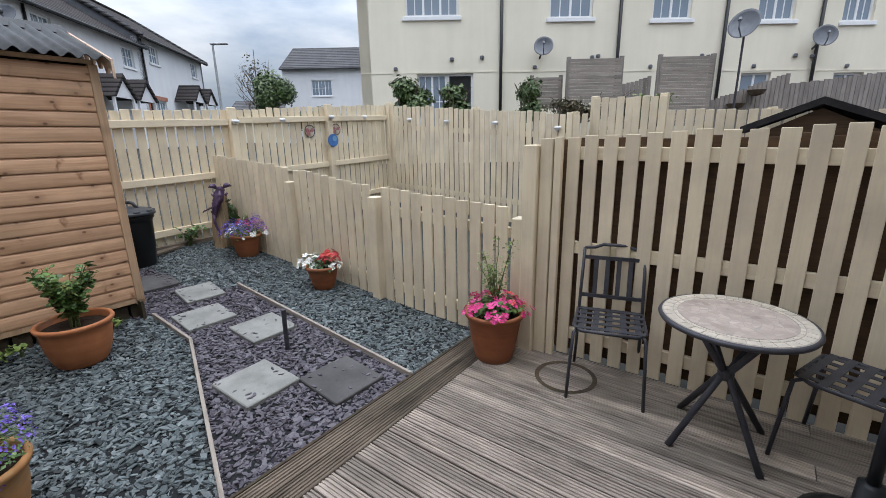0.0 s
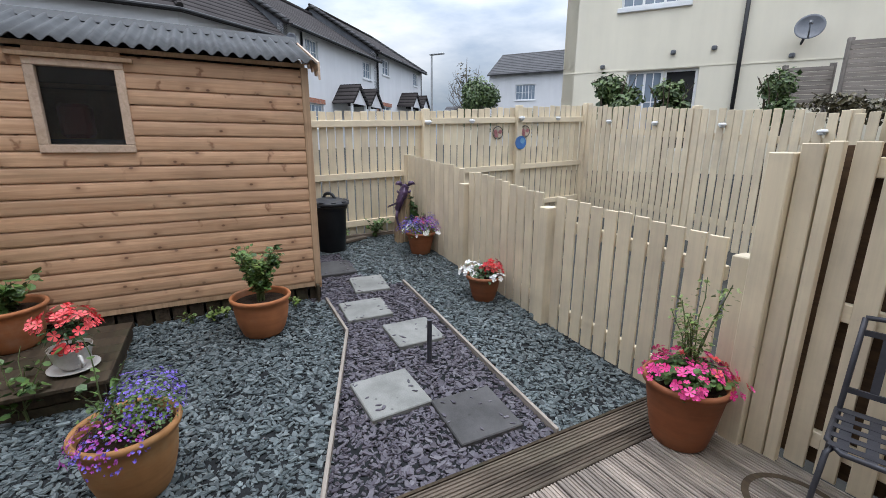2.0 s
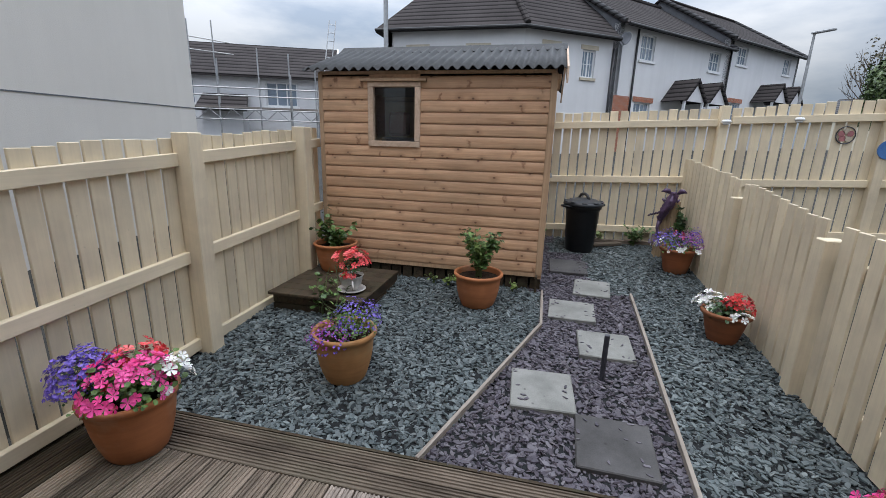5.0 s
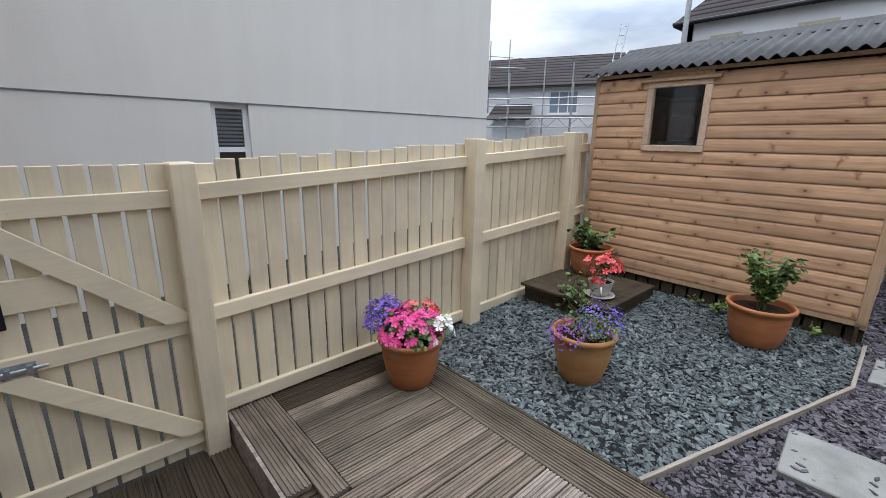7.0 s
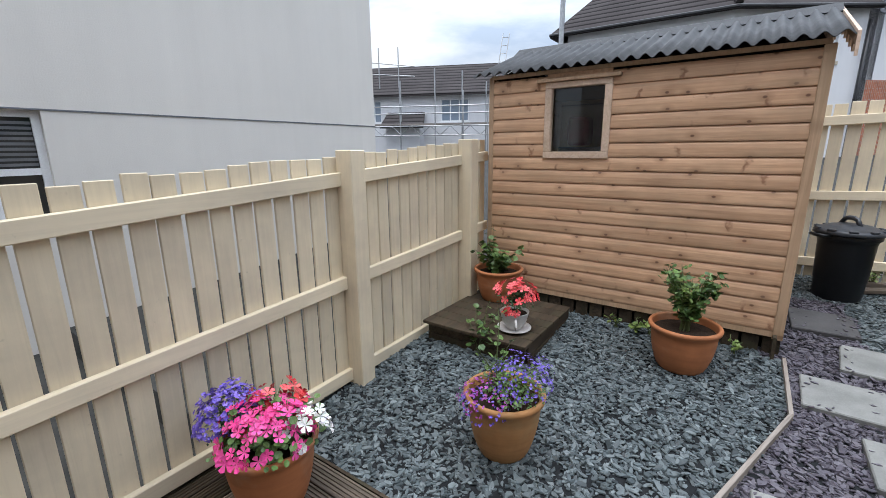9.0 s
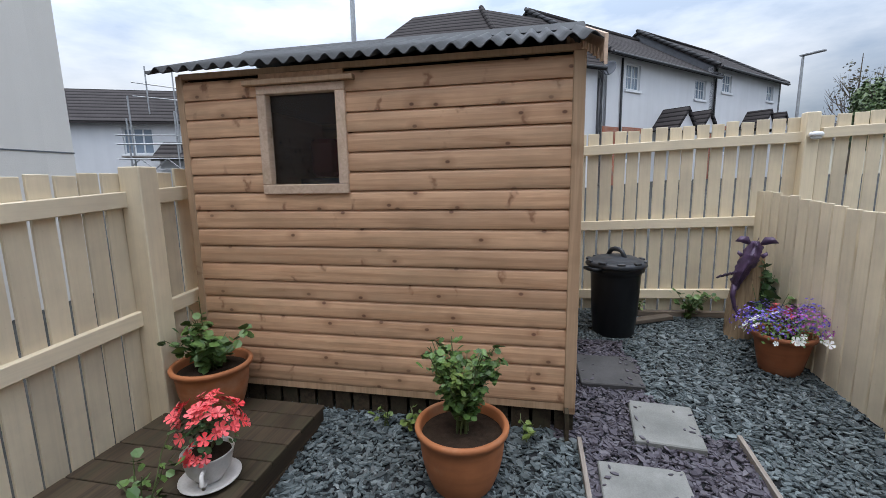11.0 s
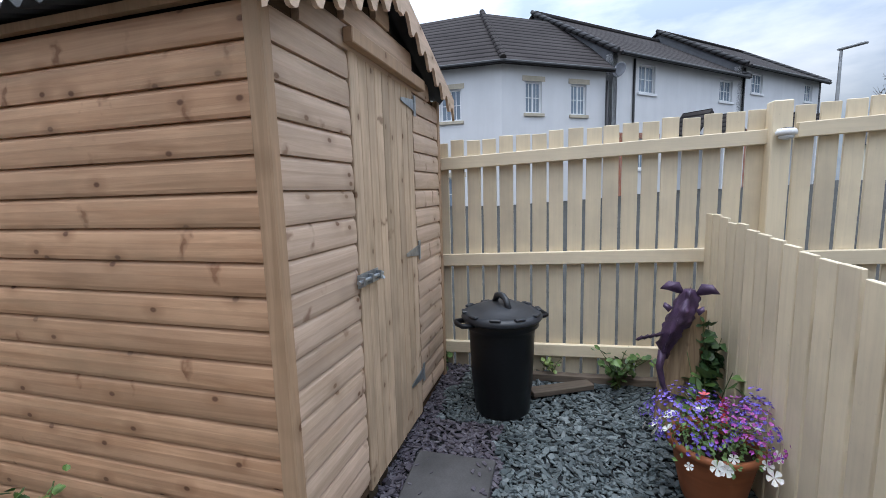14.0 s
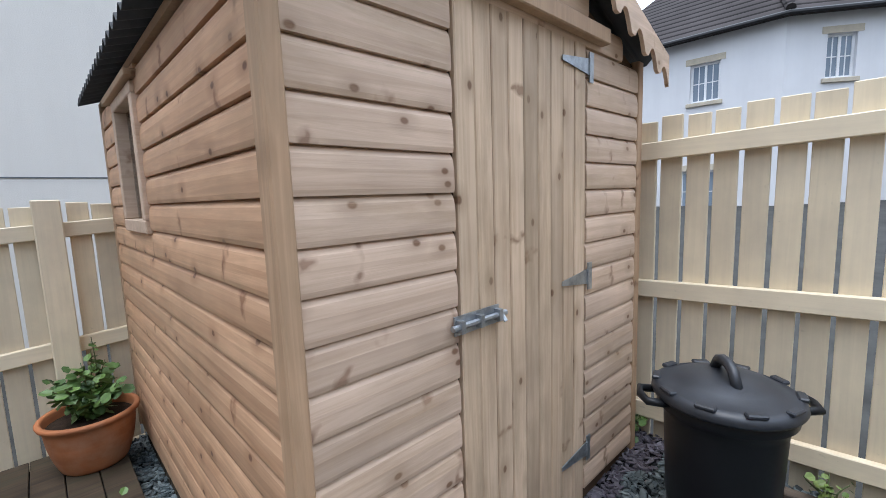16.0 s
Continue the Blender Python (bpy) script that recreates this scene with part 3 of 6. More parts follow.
ROW = Vector((-0.705, 0.709, 0))
BACK = Vector((-0.709, -0.705, 0))
row_start = Vector((-20.3, 3.4, 0))
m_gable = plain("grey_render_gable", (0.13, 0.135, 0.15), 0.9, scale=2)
for s0, s1, eave, ridge, wins, porches in ((0.45, 9.2, 6.6, 9.45, ((1.5, 2.5, 5.33, 6.38), (7.05, 8.1, 5.42, 6.34)), (4.4, 6.35)),
                                           (9.2, 17.5, 7.12, 9.95, ((0.95, 2.0, 6.0, 6.9), (6.4, 7.3, 6.0, 6.9)), (4.1, 6.05))):
    h = base("house", (0, 0, 0), label="white rendered terraced house with brown tiled roof", category="house", group="white terrace row")
    p, q = row_start + ROW * s0, row_start + ROW * s1
    n = s1 - s0
    ground = (1.5, 2.7, 2.4, 3.55) if s0 < 1 else (0.9, 2.1, 2.9, 4.05)
    facade(h, p, q, 0.8, eave, m_wall_white, [*wins, ground], lights=2, bars=1)
    rise, deep = ridge - eave, 4.3
    bm = bmesh.new()
    for lo_d, hi_d in ((-0.35, deep), (2 * deep + 0.35, deep)):
        lo_a, lo_b = p + BACK * lo_d - ROW * 0.12, q + BACK * lo_d + ROW * 0.12
        hi_b, hi_a = q + BACK * hi_d + ROW * 0.12, p + BACK * hi_d - ROW * 0.12
        roof_sheet(bm, (lo_a.x, lo_a.y, eave - 0.05), (lo_b.x, lo_b.y, eave - 0.05), (hi_b.x, hi_b.y, ridge), (hi_a.x, hi_a.y, ridge))
    part("roof", bm, m_tile, h)
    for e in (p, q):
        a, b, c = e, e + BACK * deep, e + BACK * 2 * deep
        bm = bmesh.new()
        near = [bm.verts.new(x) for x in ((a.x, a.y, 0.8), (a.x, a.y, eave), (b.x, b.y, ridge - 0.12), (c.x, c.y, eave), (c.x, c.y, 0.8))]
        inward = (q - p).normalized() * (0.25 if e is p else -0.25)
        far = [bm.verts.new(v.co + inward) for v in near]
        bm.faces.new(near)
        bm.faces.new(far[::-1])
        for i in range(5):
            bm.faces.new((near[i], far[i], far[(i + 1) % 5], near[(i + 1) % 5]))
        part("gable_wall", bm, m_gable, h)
    for e, side in ((p, -0.14), (q, 0.14)):
        bm = bmesh.new()
        a, b = e - BACK * 0.35 + ROW * side, e + BACK * deep + ROW * side
        tube(bm, [(a.x, a.y, eave), (b.x, b.y, ridge + 0.05)], 0.09)
        part("verge_tile", bm, m_tile_grey, h)
    bm = bmesh.new()
    a, b = p + BACK * deep, q + BACK * deep
    tube(bm, [(a.x, a.y, ridge + 0.03), (b.x, b.y, ridge + 0.03)], 0.11)
    part("ridge_tile", bm, m_tile, h)
    bm = bmesh.new()
    g0, g1 = p - BACK * 0.42, q - BACK * 0.42
    tube(bm, [(g0.x, g0.y, eave - 0.1), (g1.x, g1.y, eave - 0.1)], 0.06)
    part("gutter", bm, m_blackpipe, h)
    d = p + ROW * (1.15 if s0 < 1 else 0.2) - BACK * 0.06
    downpipe("downpipe", d.x, d.y, 0.8, eave - 0.1, 0.045, h)
    bay = base("bay", tuple(p), math.degrees(math.atan2(ROW.y, ROW.x)))
    bay.parent = h
    low = ground[3]
    part("brick_band", boxed(0.0, 1.1 if s0 < 1 else 0.8, -0.03, 0.05, 0.9, low + 0.2), m_brick, bay)
    part("brick_arch", boxed(ground[0] - 0.15, ground[1] + 0.15, -0.03, 0.05, low + 0.02, low + 0.24), m_brick, bay)
    for px in porches:
        top = low + 1.15
        bm = bmesh.new()
        prism(bm, [(px - 0.95, top - 1.0), (px, top), (px + 0.95, top - 1.0), (px + 0.8, top - 1.02), (px, top - 0.2), (px - 0.8, top - 1.02)], -1.2, 0.0)
        part("porch_roof", bm, m_tile, bay)
        bm = bmesh.new()
        prism(bm, [(px - 0.78, top - 1.02), (px, top - 0.22), (px + 0.78, top - 1.02)], -1.1, -1.05)
        part("porch_gable", bm, m_wall_white, bay)
        for sx in (-0.75, 0.75):
            part("porch_post", boxed(px + sx - 0.05, px + sx + 0.05, -1.1, -1.0, 0.8, top - 1.02), m_upvc, bay)


def dish(loc, r, target, arm, label, col=None):
    d = base("satellite_dish", loc, label=label, category="satellite dish")
    turn = (Vector(target) - Vector(loc)).to_track_quat('Z', 'Y').to_matrix().to_4x4()
    bm = bmesh.new()
    lathe(bm, [(0.01, 0.0), (r * 0.5, r * 0.07), (r * 0.85, r * 0.2), (r, r * 0.28), (r, r * 0.30), (r * 0.85, r * 0.22), (r * 0.5, r * 0.09), (0.01, 0.02)], 28)
    part("reflector", bm, col or m_dish, d, smooth=True, m=turn)
    bm = bmesh.new()
    tube(bm, [(0, -r * 0.9, r * 0.2), (0, -r * 0.6, r * 0.9), (0, -r * 0.1, r * 1.05)], 0.015)
    tube(bm, [(0, -r * 0.15, r * 1.05), (0, 0.02, r * 0.98)], 0.035)
    part("feed_arm", bm, m_dish, d, m=turn)
    bm = bmesh.new()
    tube(bm, [(0, 0, 0), arm], 0.025)
    part("bracket", bm, m_iron, d)
    return d


dish(tuple(row_start + ROW * 0.5 - BACK * 0.3 + Vector((0, 0, 5.9))), 0.28, (-3, -12, 12), (-0.3, -0.2, -0.1), "small grey satellite dish on the end wall")

# cream terrace: a facade frame with u along the wall
CO = Vector((-7.71, 10.46, 0))
CU = Vector((0.805, 0.593, 0))
CB = Vector((-0.593, 0.805, 0))


def cream_at(u, d=0.0, z=0.0):
    p = CO + CU * u + CB * d
    return (p.x, p.y, z)


WB = dict(lights=2, bars=1)
segs = [(-2.32, 1.63, 4.98, 3.52, [(-1.0, 0.48)]), (1.63, 4.9, 4.88, 3.50, [(2.98, 4.18)]), (4.9, 7.82, 4.8, 3.46, [(5.83, 6.9)]),
        (7.82, 10.45, 4.72, 3.42, [(8.74, 9.76)]), (10.45, 16.5, 4.65, 3.38, [(11.08, 11.94), (14.0, 15.0)])]
for k, (u0, u1, sill, band, tops) in enumerate(segs):
    h = base("house", (0, 0, 0), label="cream rendered terraced house with white windows", category="house", group="cream terrace row")
    holes = [(a - u0, b - u0, sill, sill + 1.15, dict(lights=3 if k == 0 else 2, bars=1)) for a, b in tops]
    if k == 0:
        holes.append((1.6, 2.45, 2.0, band - 0.02, dict(lights=2, bars=1)))
        holes.append((2.46, 3.2, 1.55, band - 0.02, dict(lights=1, bars=0, pane=m_pane_dark, sill=False)))
    elif k >= 3:
        holes.append((0.7, 1.55, 2.3, band - 0.05, dict(lights=2, bars=0)))
    # the facade's outside lies on the right of its run
    facade(h, cream_at(u0)[:2], cream_at(u1)[:2], 1.0, sill + 2.1, m_wall_cream, holes)
    bm = bmesh.new()
    a0, a1 = cream_at(u0 - 0.1, -0.35, sill + 2.05), cream_at(u1, -0.35, sill + 2.05)
    b1, b0 = cream_at(u1, 4.2, sill + 4.3), cream_at(u0 - 0.1, 4.2, sill + 4.3)
    roof_sheet(bm, a0, a1, b1, b0)
    part("roof", bm, m_tile_grey, h)
    bm = bmesh.new()
    a = math.degrees(math.atan2(CU.y, CU.x))
    box(bm, 0, u1 - u0, -0.012, 0.02, band, band + 0.03)
    part("drip_bead", bm, m_wall_cream, h, m=pose(*cream_at(u0), 0, 0, a))
    if k < 4:
        p = cream_at(u1 + 0.03, -0.06)
        downpipe("downpipe", p[0], p[1], 1.0, sill + 2.0, 0.045, h)
    for uu, zz in ((u0 + 1.0, band + 0.12), (u0 + 2.6, band + 0.35), (u1 - 0.5, band + 0.38)):
        c = cream_at(uu, -0.03, zz)
        part("vent", boxed(c[0] - 0.05, c[0] + 0.05, c[1] - 0.05, c[1] + 0.05, zz - 0.05, zz + 0.05, 0.02), m_dish, h, "small dark wall vent")
    if k == 0:
        facade(h, cream_at(u0, 8.4)[:2], cream_at(u0)[:2], 1.0, sill + 2.1, m_wall_cream, [])
        bm = bmesh.new()
        g = [cream_at(u0 + 0.1, 0.0, sill + 2.0), cream_at(u0 + 0.1, 4.2, sill + 4.2), cream_at(u0 + 0.1, 8.4, sill + 2.0)]
        bm.faces.new([bm.verts.new(x) for x in g])
        part("gable_wall", bm, m_wall_cream, h)
        bm = bmesh.new()
        tube(bm, [cream_at(u0 - 0.1, -0.36, sill + 2.02), cream_at(u0 - 0.1, 4.2, sill + 4.3)], 0.09)
        part("bargeboard", bm, m_iron, h)
dish(cream_at(2.78, -0.35, 4.08), 0.26, (2, -4, 9), (-0.25, 0.3, -0.25), "grey satellite dish on the cream wall")
dish(cream_at(10.35, -0.4, 4.2), 0.28, (6, -4, 9), (-0.2, 0.3, -0.25), "grey satellite dish on the cream wall")
d = dish(cream_at(6.75, -2.6, 4.02), 0.32, (-6, -5, 10), (0.0, 0.0, -3.0), "large dark satellite dish on a tall pole")


def slat_screen(u0, u1, d, z0, z1, rows, label):
    """A tall garden screen of lapped horizontal slats."""
    s = base("screen_fence", cream_at(u0, d), math.degrees(math.atan2(CU.y, CU.x)), label=label, category="fence", group="grey slatted screens")
    for k in range(rows):
        zz = z0 + (z1 - z0) * k / rows
        part("slat", boxed(0, u1 - u0, -0.012, 0.01, zz, zz + (z1 - z0) / rows * 0.93,  bevel=0.003), m_greyslat, s)
    for x in (0.0, u1 - u0):
        part("post", boxed(x - 0.045, x + 0.045, 0.012, 0.09, z0 - 0.9, z1 + 0.05), m_greyfence, s)


def board_fence(u0, u1, d, z0, za, zb, label, n):
    s = base("board_fence", cream_at(u0, d), math.degrees(math.atan2(CU.y, CU.x)), label=label, category="fence", group="grey board fences")
    for k in range(n):
        a = (u1 - u0) * k / n
        zt = za + (zb - za) * (k + 0.5) / n + random.uniform(-0.02, 0.02)
        part("board", boxed(a + 0.006, a + (u1 - u0) / n - 0.006, -0.01, 0.012, 0.0, zt), m_greyfence, s)
    part("rail", boxed(0, u1 - u0, 0.014, 0.06, z0 + 0.5, z0 + 0.58), m_greyfence, s)


slat_screen(3.05, 4.32, -2.0, 2.5, 3.5, 13, "weathered grey slatted garden screen")
slat_screen(5.15, 6.4, -2.2, 1.9, 3.48, 20, "weathered brown-grey slatted garden screen")
slat_screen(2.25, 2.98, -1.6, 2.4, 3.15, 9, "low weathered slatted garden screen")
board_fence(4.4, 5.1, -1.9, 1.9, 2.9, 3.1, "weathered grey upright board fence", 7)
board_fence(6.45, 8.4, -2.0, 1.4, 2.45, 3.1, "weathered grey upright board fence on a slope", 18)
board_fence(8.8, 12.5, -0.9, 1.5, 2.9, 3.3, "weathered grey upright board fence on a slope", 30)
for u in (7.25, 7.7):
    p = base("hanging_planter", cream_at(u - 0.2, -2.2, 2.7 if u > 7.5 else 2.4), label="brown half-round planter hung on the grey fence", category="planter")
    bm = bmesh.new()
    lathe(bm, [(0.02, -0.14), (0.14, -0.1), (0.2, 0.0), (0.18, 0.0), (0.02, -0.03)], 16)
    part("basket", bm, m_twig, p)

# house under repair, behind the shed
h = base("house", (-21.8, -8.7, 0), 114.3, label="white house with grey tiled roof under scaffolding", category="house")
SC = Vector((-0.4115, 0.911, 0))
facade(h, (-16, 0), (-1.3, 0), 0.5, 4.55, m_wall_white, [(11.5, 13.0, 3.1, 4.25), (7.0, 8.2, 3.1, 4.25)], lights=3, bars=0)
bm = bmesh.new()
roof_sheet(bm, (-16, -0.35, 4.5), (-1.1, -0.35, 4.5), (-1.1, 3.6, 6.55), (-16, 3.6, 6.55))
part("roof", bm, m_tile, h)
bm = bmesh.new()
prism(bm, [(0, 0.5), (0, 4.5), (3.6, 6.5), (7.2, 4.5), (7.2, 0.5)], -1.6, -1.3, "x")
part("gable_wall", bm, m_wall_white, h)
bm = bmesh.new()
prism(bm, [(-0.4, 4.42), (3.6, 6.6), (3.6, 6.38), (-0.4, 4.2)], -1.1, -1.02, "x")
part("bargeboard", bm, m_upvc, h)
s = base("scaffolding", (-21.8, -8.7, 0), 114.3, label="galvanised tube scaffolding with boards along the house", category="scaffolding")
for x in (-8.2, -6.4, -4.6, -3.2, -2.0, -0.8):
    bm = bmesh.new()
    tube(bm, [(x, -1.0, 0.5), (x, -1.0, 4.9 + 0.9 * ((x * 7) % 1))], 0.035)
    tube(bm, [(x + 0.15, -1.7, 0.5), (x + 0.15, -1.7, 4.1 + 0.8 * ((x * 3) % 1))], 0.035)
    part("standard", bm, m_steel, s)
for z in (2.35, 2.8, 3.4, 3.75):
    bm = bmesh.new()
    tube(bm, [(-8.5, -1.72, z), (-0.5, -1.72, z)], 0.03)
    part("ledger", bm, m_steel, s)
bm = bmesh.new()
for k in range(16):
    x = -8.2 + k * 0.5
    tube(bm, [(x, -1.73, 2.35 + 0.45 * (k % 2)), (x + 0.5, -1.73, 2.8 - 0.45 * (k % 2))], 0.022, seg=5)
part("lattice_brace", bm, m_steel, s)
part("platform_board", boxed(-8.4, -0.6, -1.7, -1.05, 2.86, 2.93), m_greyfence, s)
bm = bmesh.new()
for dx in (0.0, 0.32):
    tube(bm, [(-1.6 + dx, -0.6, 4.6), (-1.3 + dx, 0.2, 7.3)], 0.025)
for k in range(6):
    tube(bm, [(-1.55 + 0.05 * k, -0.45 + 0.12 * k, 5.1 + 0.4 * k), (-1.23 + 0.05 * k, -0.45 + 0.12 * k, 5.1 + 0.4 * k)], 0.018, seg=5)
part("ladder", bm, m_steel, s)
bm = bmesh.new()
for x in (-8.0, -6.9):
    tube(bm, [(x, 0.5, 4.9), (x, 0.5, 7.0)], 0.03)
tube(bm, [(-8.6, 0.5, 6.3), (-6.0, 0.5, 6.0)], 0.025)
tube(bm, [(-8.6, 0.5, 5.7), (-6.0, 0.5, 5.5)], 0.025)
part("roof_guardrail", bm, m_steel, s)
h = base("house", (-19.5, -11.2, 0), 114.3, label="low white house with dark porch roof", category="house")
part("wall", boxed(-4, -2.2, 0, 4, 0.4, 2.9), m_wall_white, h)
bm = bmesh.new()
roof_sheet(bm, (-4.2, -0.4, 2.85), (-1.9, -0.4, 2.85), (-2.3, 2, 4.1), (-4.2, 2, 4.1))
part("roof", bm, m_tile, h)

# far white house, trees and street lamp
h = base("house", (-23.7, 32.2, 0), 36.4, label="distant white house with grey tiled roof", category="house")
facade(h, (-13.8, 0), (-4, 0), 1.5, 7.9, m_wall_white, [(2.2, 4.0, 5.6, 6.9), (5.6, 6.4, 3.2, 4.6), (1.2, 3.2, 3.2, 4.4)], lights=3, bars=1)
bm = bmesh.new()
roof_sheet(bm, (-14.2, -0.4, 7.85), (-4, -0.4, 7.85), (-4, 4, 10.3), (-14.2, 4, 10.3))
part("roof", bm, m_tile_grey, h)
bm = bmesh.new()
prism(bm, [(0, 1.5), (0, 7.9), (4, 10.2), (8, 7.9), (8, 1.5)], -14.1, -13.8, "x")
part("gable_wall", bm, m_wall_white, h)
h = base("house", (-40, 36, 0), 40, label="distant low grey-roofed house", category="house")
part("wall", boxed(-14, 4, 0, 6, 1.5, 4.8), m_wall_cream, h)
bm = bmesh.new()
roof_sheet(bm, (-14.3, -0.4, 4.8), (4.3, -0.4, 4.8), (4.3, 3, 6.6), (-14.3, 3, 6.6))
part("roof", bm, m_tile_grey, h)

s = base("street_lamp", (-22.7, 11.7, 0), label="tall grey steel street lamp with flat lantern", category="street lamp")
bm = bmesh.new()
tube(bm, [(0, 0, 1.6), (0, 0, 5), (0, 0, 6.4)], 0.07, 0.045)
part("pole", bm, m_steel, s)
part("lantern", boxed(-0.1, 0.75, -0.1, 0.1, 6.4, 6.48, 0.02), m_steel, s, m=pose(0, 0, 0, 0, 0, 35))
s = base("telegraph_pole", (-16.8, -5.2, 0), label="slim grey metal pole beside the corner house", category="pole")
bm = bmesh.new()
tube(bm, [(0, 0, 0.8), (0, 0, 9.5)], 0.1, 0.08)
part("pole", bm, m_steel, s)

LEAF = ([(0, 0, 0), (0.32, 0.42, 0.07), (0, 1, -0.05), (-0.32, 0.42, 0.07), (0, 0.5, -0.02)], [(0, 1, 4), (1, 2, 4), (2, 3, 4), (3, 0, 4)])
ROUND = ([(0, 0, 0), (0.42, 0.3, 0.05), (0.4, 0.75, 0.04), (0, 1, -0.06), (-0.4, 0.75, 0.04), (-0.42, 0.3, 0.05), (0, 0.5, -0.05)],
         [(0, 1, 6), (1, 2, 6), (2, 3, 6), (3, 4, 6), (4, 5, 6), (5, 0, 6)])


def bloom_template(petals=5, cup=0.25, wide=0.46):
    vs, fs = [(0, 0, 0)], []
    for k in range(petals):
        a = 2 * math.pi * k / petals
        w = 2 * math.pi / petals * wide
        i = len(vs)
        for aa, r, z in ((a - w * 0.8, 0.55, cup * 0.5), (a - w * 0.75, 0.9, cup), (a, 1.0, cup * 0.9), (a + w * 0.75, 0.9, cup), (a + w * 0.8, 0.55, cup * 0.5)):
            vs.append((r * math.cos(aa), r * math.sin(aa), z))
        fs += [(0, i, i + 1), (0, i + 1, i + 2), (0, i + 2, i + 3), (0, i + 3, i + 4)]
    return vs, fs


BLOOM, BELL = bloom_template(), bloom_template(5, 0.6, 0.4)
TINY = ([(0, 0, 0), (0.9, 0.35, 0.3), (0.3, 0.95, 0.3), (-0.7, 0.6, 0.3), (-0.8, -0.5, 0.3), (0.1, -1, 0.3)], [(0, 1, 2), (0, 3, 4), (0, 5, 1), (0, 2, 3)])


def aim(p, direction, size, twist=None):
    q = Vector(direction).to_track_quat('Z', 'Y').to_matrix().to_4x4()
    t = random.uniform(0, 360) if twist is None else twist
    return Matrix.Translation(p) @ q @ pose(0, 0, 0, 0, 0, t) @ Matrix.Scale(size, 4)


def crown_points(n, centre, rad, shell=0.6):
    out = []
    c = Vector(centre)
    while len(out) < n:
        d = Vector((random.gauss(0, 1), random.gauss(0, 1), random.gauss(0, 1))).normalized()
        r = random.uniform(shell, 1.0) * (0.78 + 0.3 * noise.noise(d * 1.9 + c * 0.7))
        out.append((c + Vector((d.x * rad[0], d.y * rad[1], d.z * rad[2])) * r, d))
    return out


def tree(name, loc, trunk_h, crown, n, leaf, mat, label, bare=False):
    t = base(name, loc, label=label, category="tree")
    bm = bmesh.new()
    tube(bm, [(0, 0, 0), (0.05, 0.02, trunk_h * 0.5), (0, 0.05, trunk_h)], 0.16, 0.09)
    top = trunk_h + crown[2] * (1.9 if bare else 1.2)
    for k in range(26 if bare else 9):
        a = random.uniform(0, 6.28)
        z = random.uniform(trunk_h * 0.6, trunk_h + crown[2] * 0.7)
        r = random.uniform(0.4, 0.95)
        e = Vector((math.cos(a) * crown[0] * r, math.sin(a) * crown[1] * r, min(top, z + random.uniform(0.8, 2.0))))
        mid = Vector((e.x * 0.45, e.y * 0.45, z + (e.z - z) * 0.4))
        tube(bm, [(0, 0, z), mid, e], 0.05, 0.012, 5)
        if bare:
            for _ in range(5):
                f = e + Vector((random.uniform(-.6, .6), random.uniform(-.6, .6), random.uniform(0.3, 1.0)))
                tube(bm, [mid.lerp(e, random.uniform(0.3, 1)), f], 0.018, 0.006, 4)
    tube(bm, [(0, 0, trunk_h), (0.1, 0, top)], 0.08, 0.02, 6)
    part("trunk", bm, m_twig, t)
    mats = []
    for k in range(7):
        c = Vector((random.uniform(-.5, .5) * crown[0], random.uniform(-.5, .5) * crown[1], trunk_h + crown[2] * random.uniform(0.2, 1.5)))
        for p, d in crown_points(n // 7, c, [x * 0.55 for x in crown], 0.4):
            mats.append((0, aim(p, d + Vector((random.uniform(-.7, .7), random.uniform(-.7, .7), random.uniform(-.2, .8))), leaf * random.uniform(0.7, 1.4))))
    scatter("crown", [LEAF], mats, mat, t)
    return t


tree("tree", (-31.5, 20.5, 1.6), 1.8, (1.9, 1.9, 2.4), 7000, 0.24, m_leaf_far, "green leafy tree beyond the end fence")
tree("tree", (-37, 22.5, 1.6), 3.0, (1.8, 1.8, 2.6), 350, 0.2, m_leaf_red, "nearly bare tree with thin twigs", True)


def shrub(loc, rad, n, leaf, mat, label):
    s = base("shrub", loc, label=label, category="shrub")
    bm = bmesh.new()
    for k in range(9):
        a = random.uniform(0, 6.28)
        tube(bm, [(0, 0, -2.2), (math.cos(a) * rad[0] * 0.5, math.sin(a) * rad[1] * 0.5, rad[2]), (math.cos(a) * rad[0] * 0.8, math.sin(a) * rad[1] * 0.8, rad[2] * 1.5)], 0.02, 0.006, 5)
    part("stem", bm, m_twig, s)
    mats = []
    for k in range(6):
        c = Vector((random.uniform(-.55, .55) * rad[0], random.uniform(-.55, .55) * rad[1], rad[2] * random.uniform(0.35, 1.3)))
        for p, d in crown_points(n // 6, c, [x * 0.55 for x in rad], 0.35):
            mats.append((0, aim(p, d + Vector((random.uniform(-.8, .8), random.uniform(-.8, .8), random.uniform(-.2, .9))), leaf * random.uniform(0.6, 1.4))))
    scatter("foliage", [LEAF], mats, mat, s)


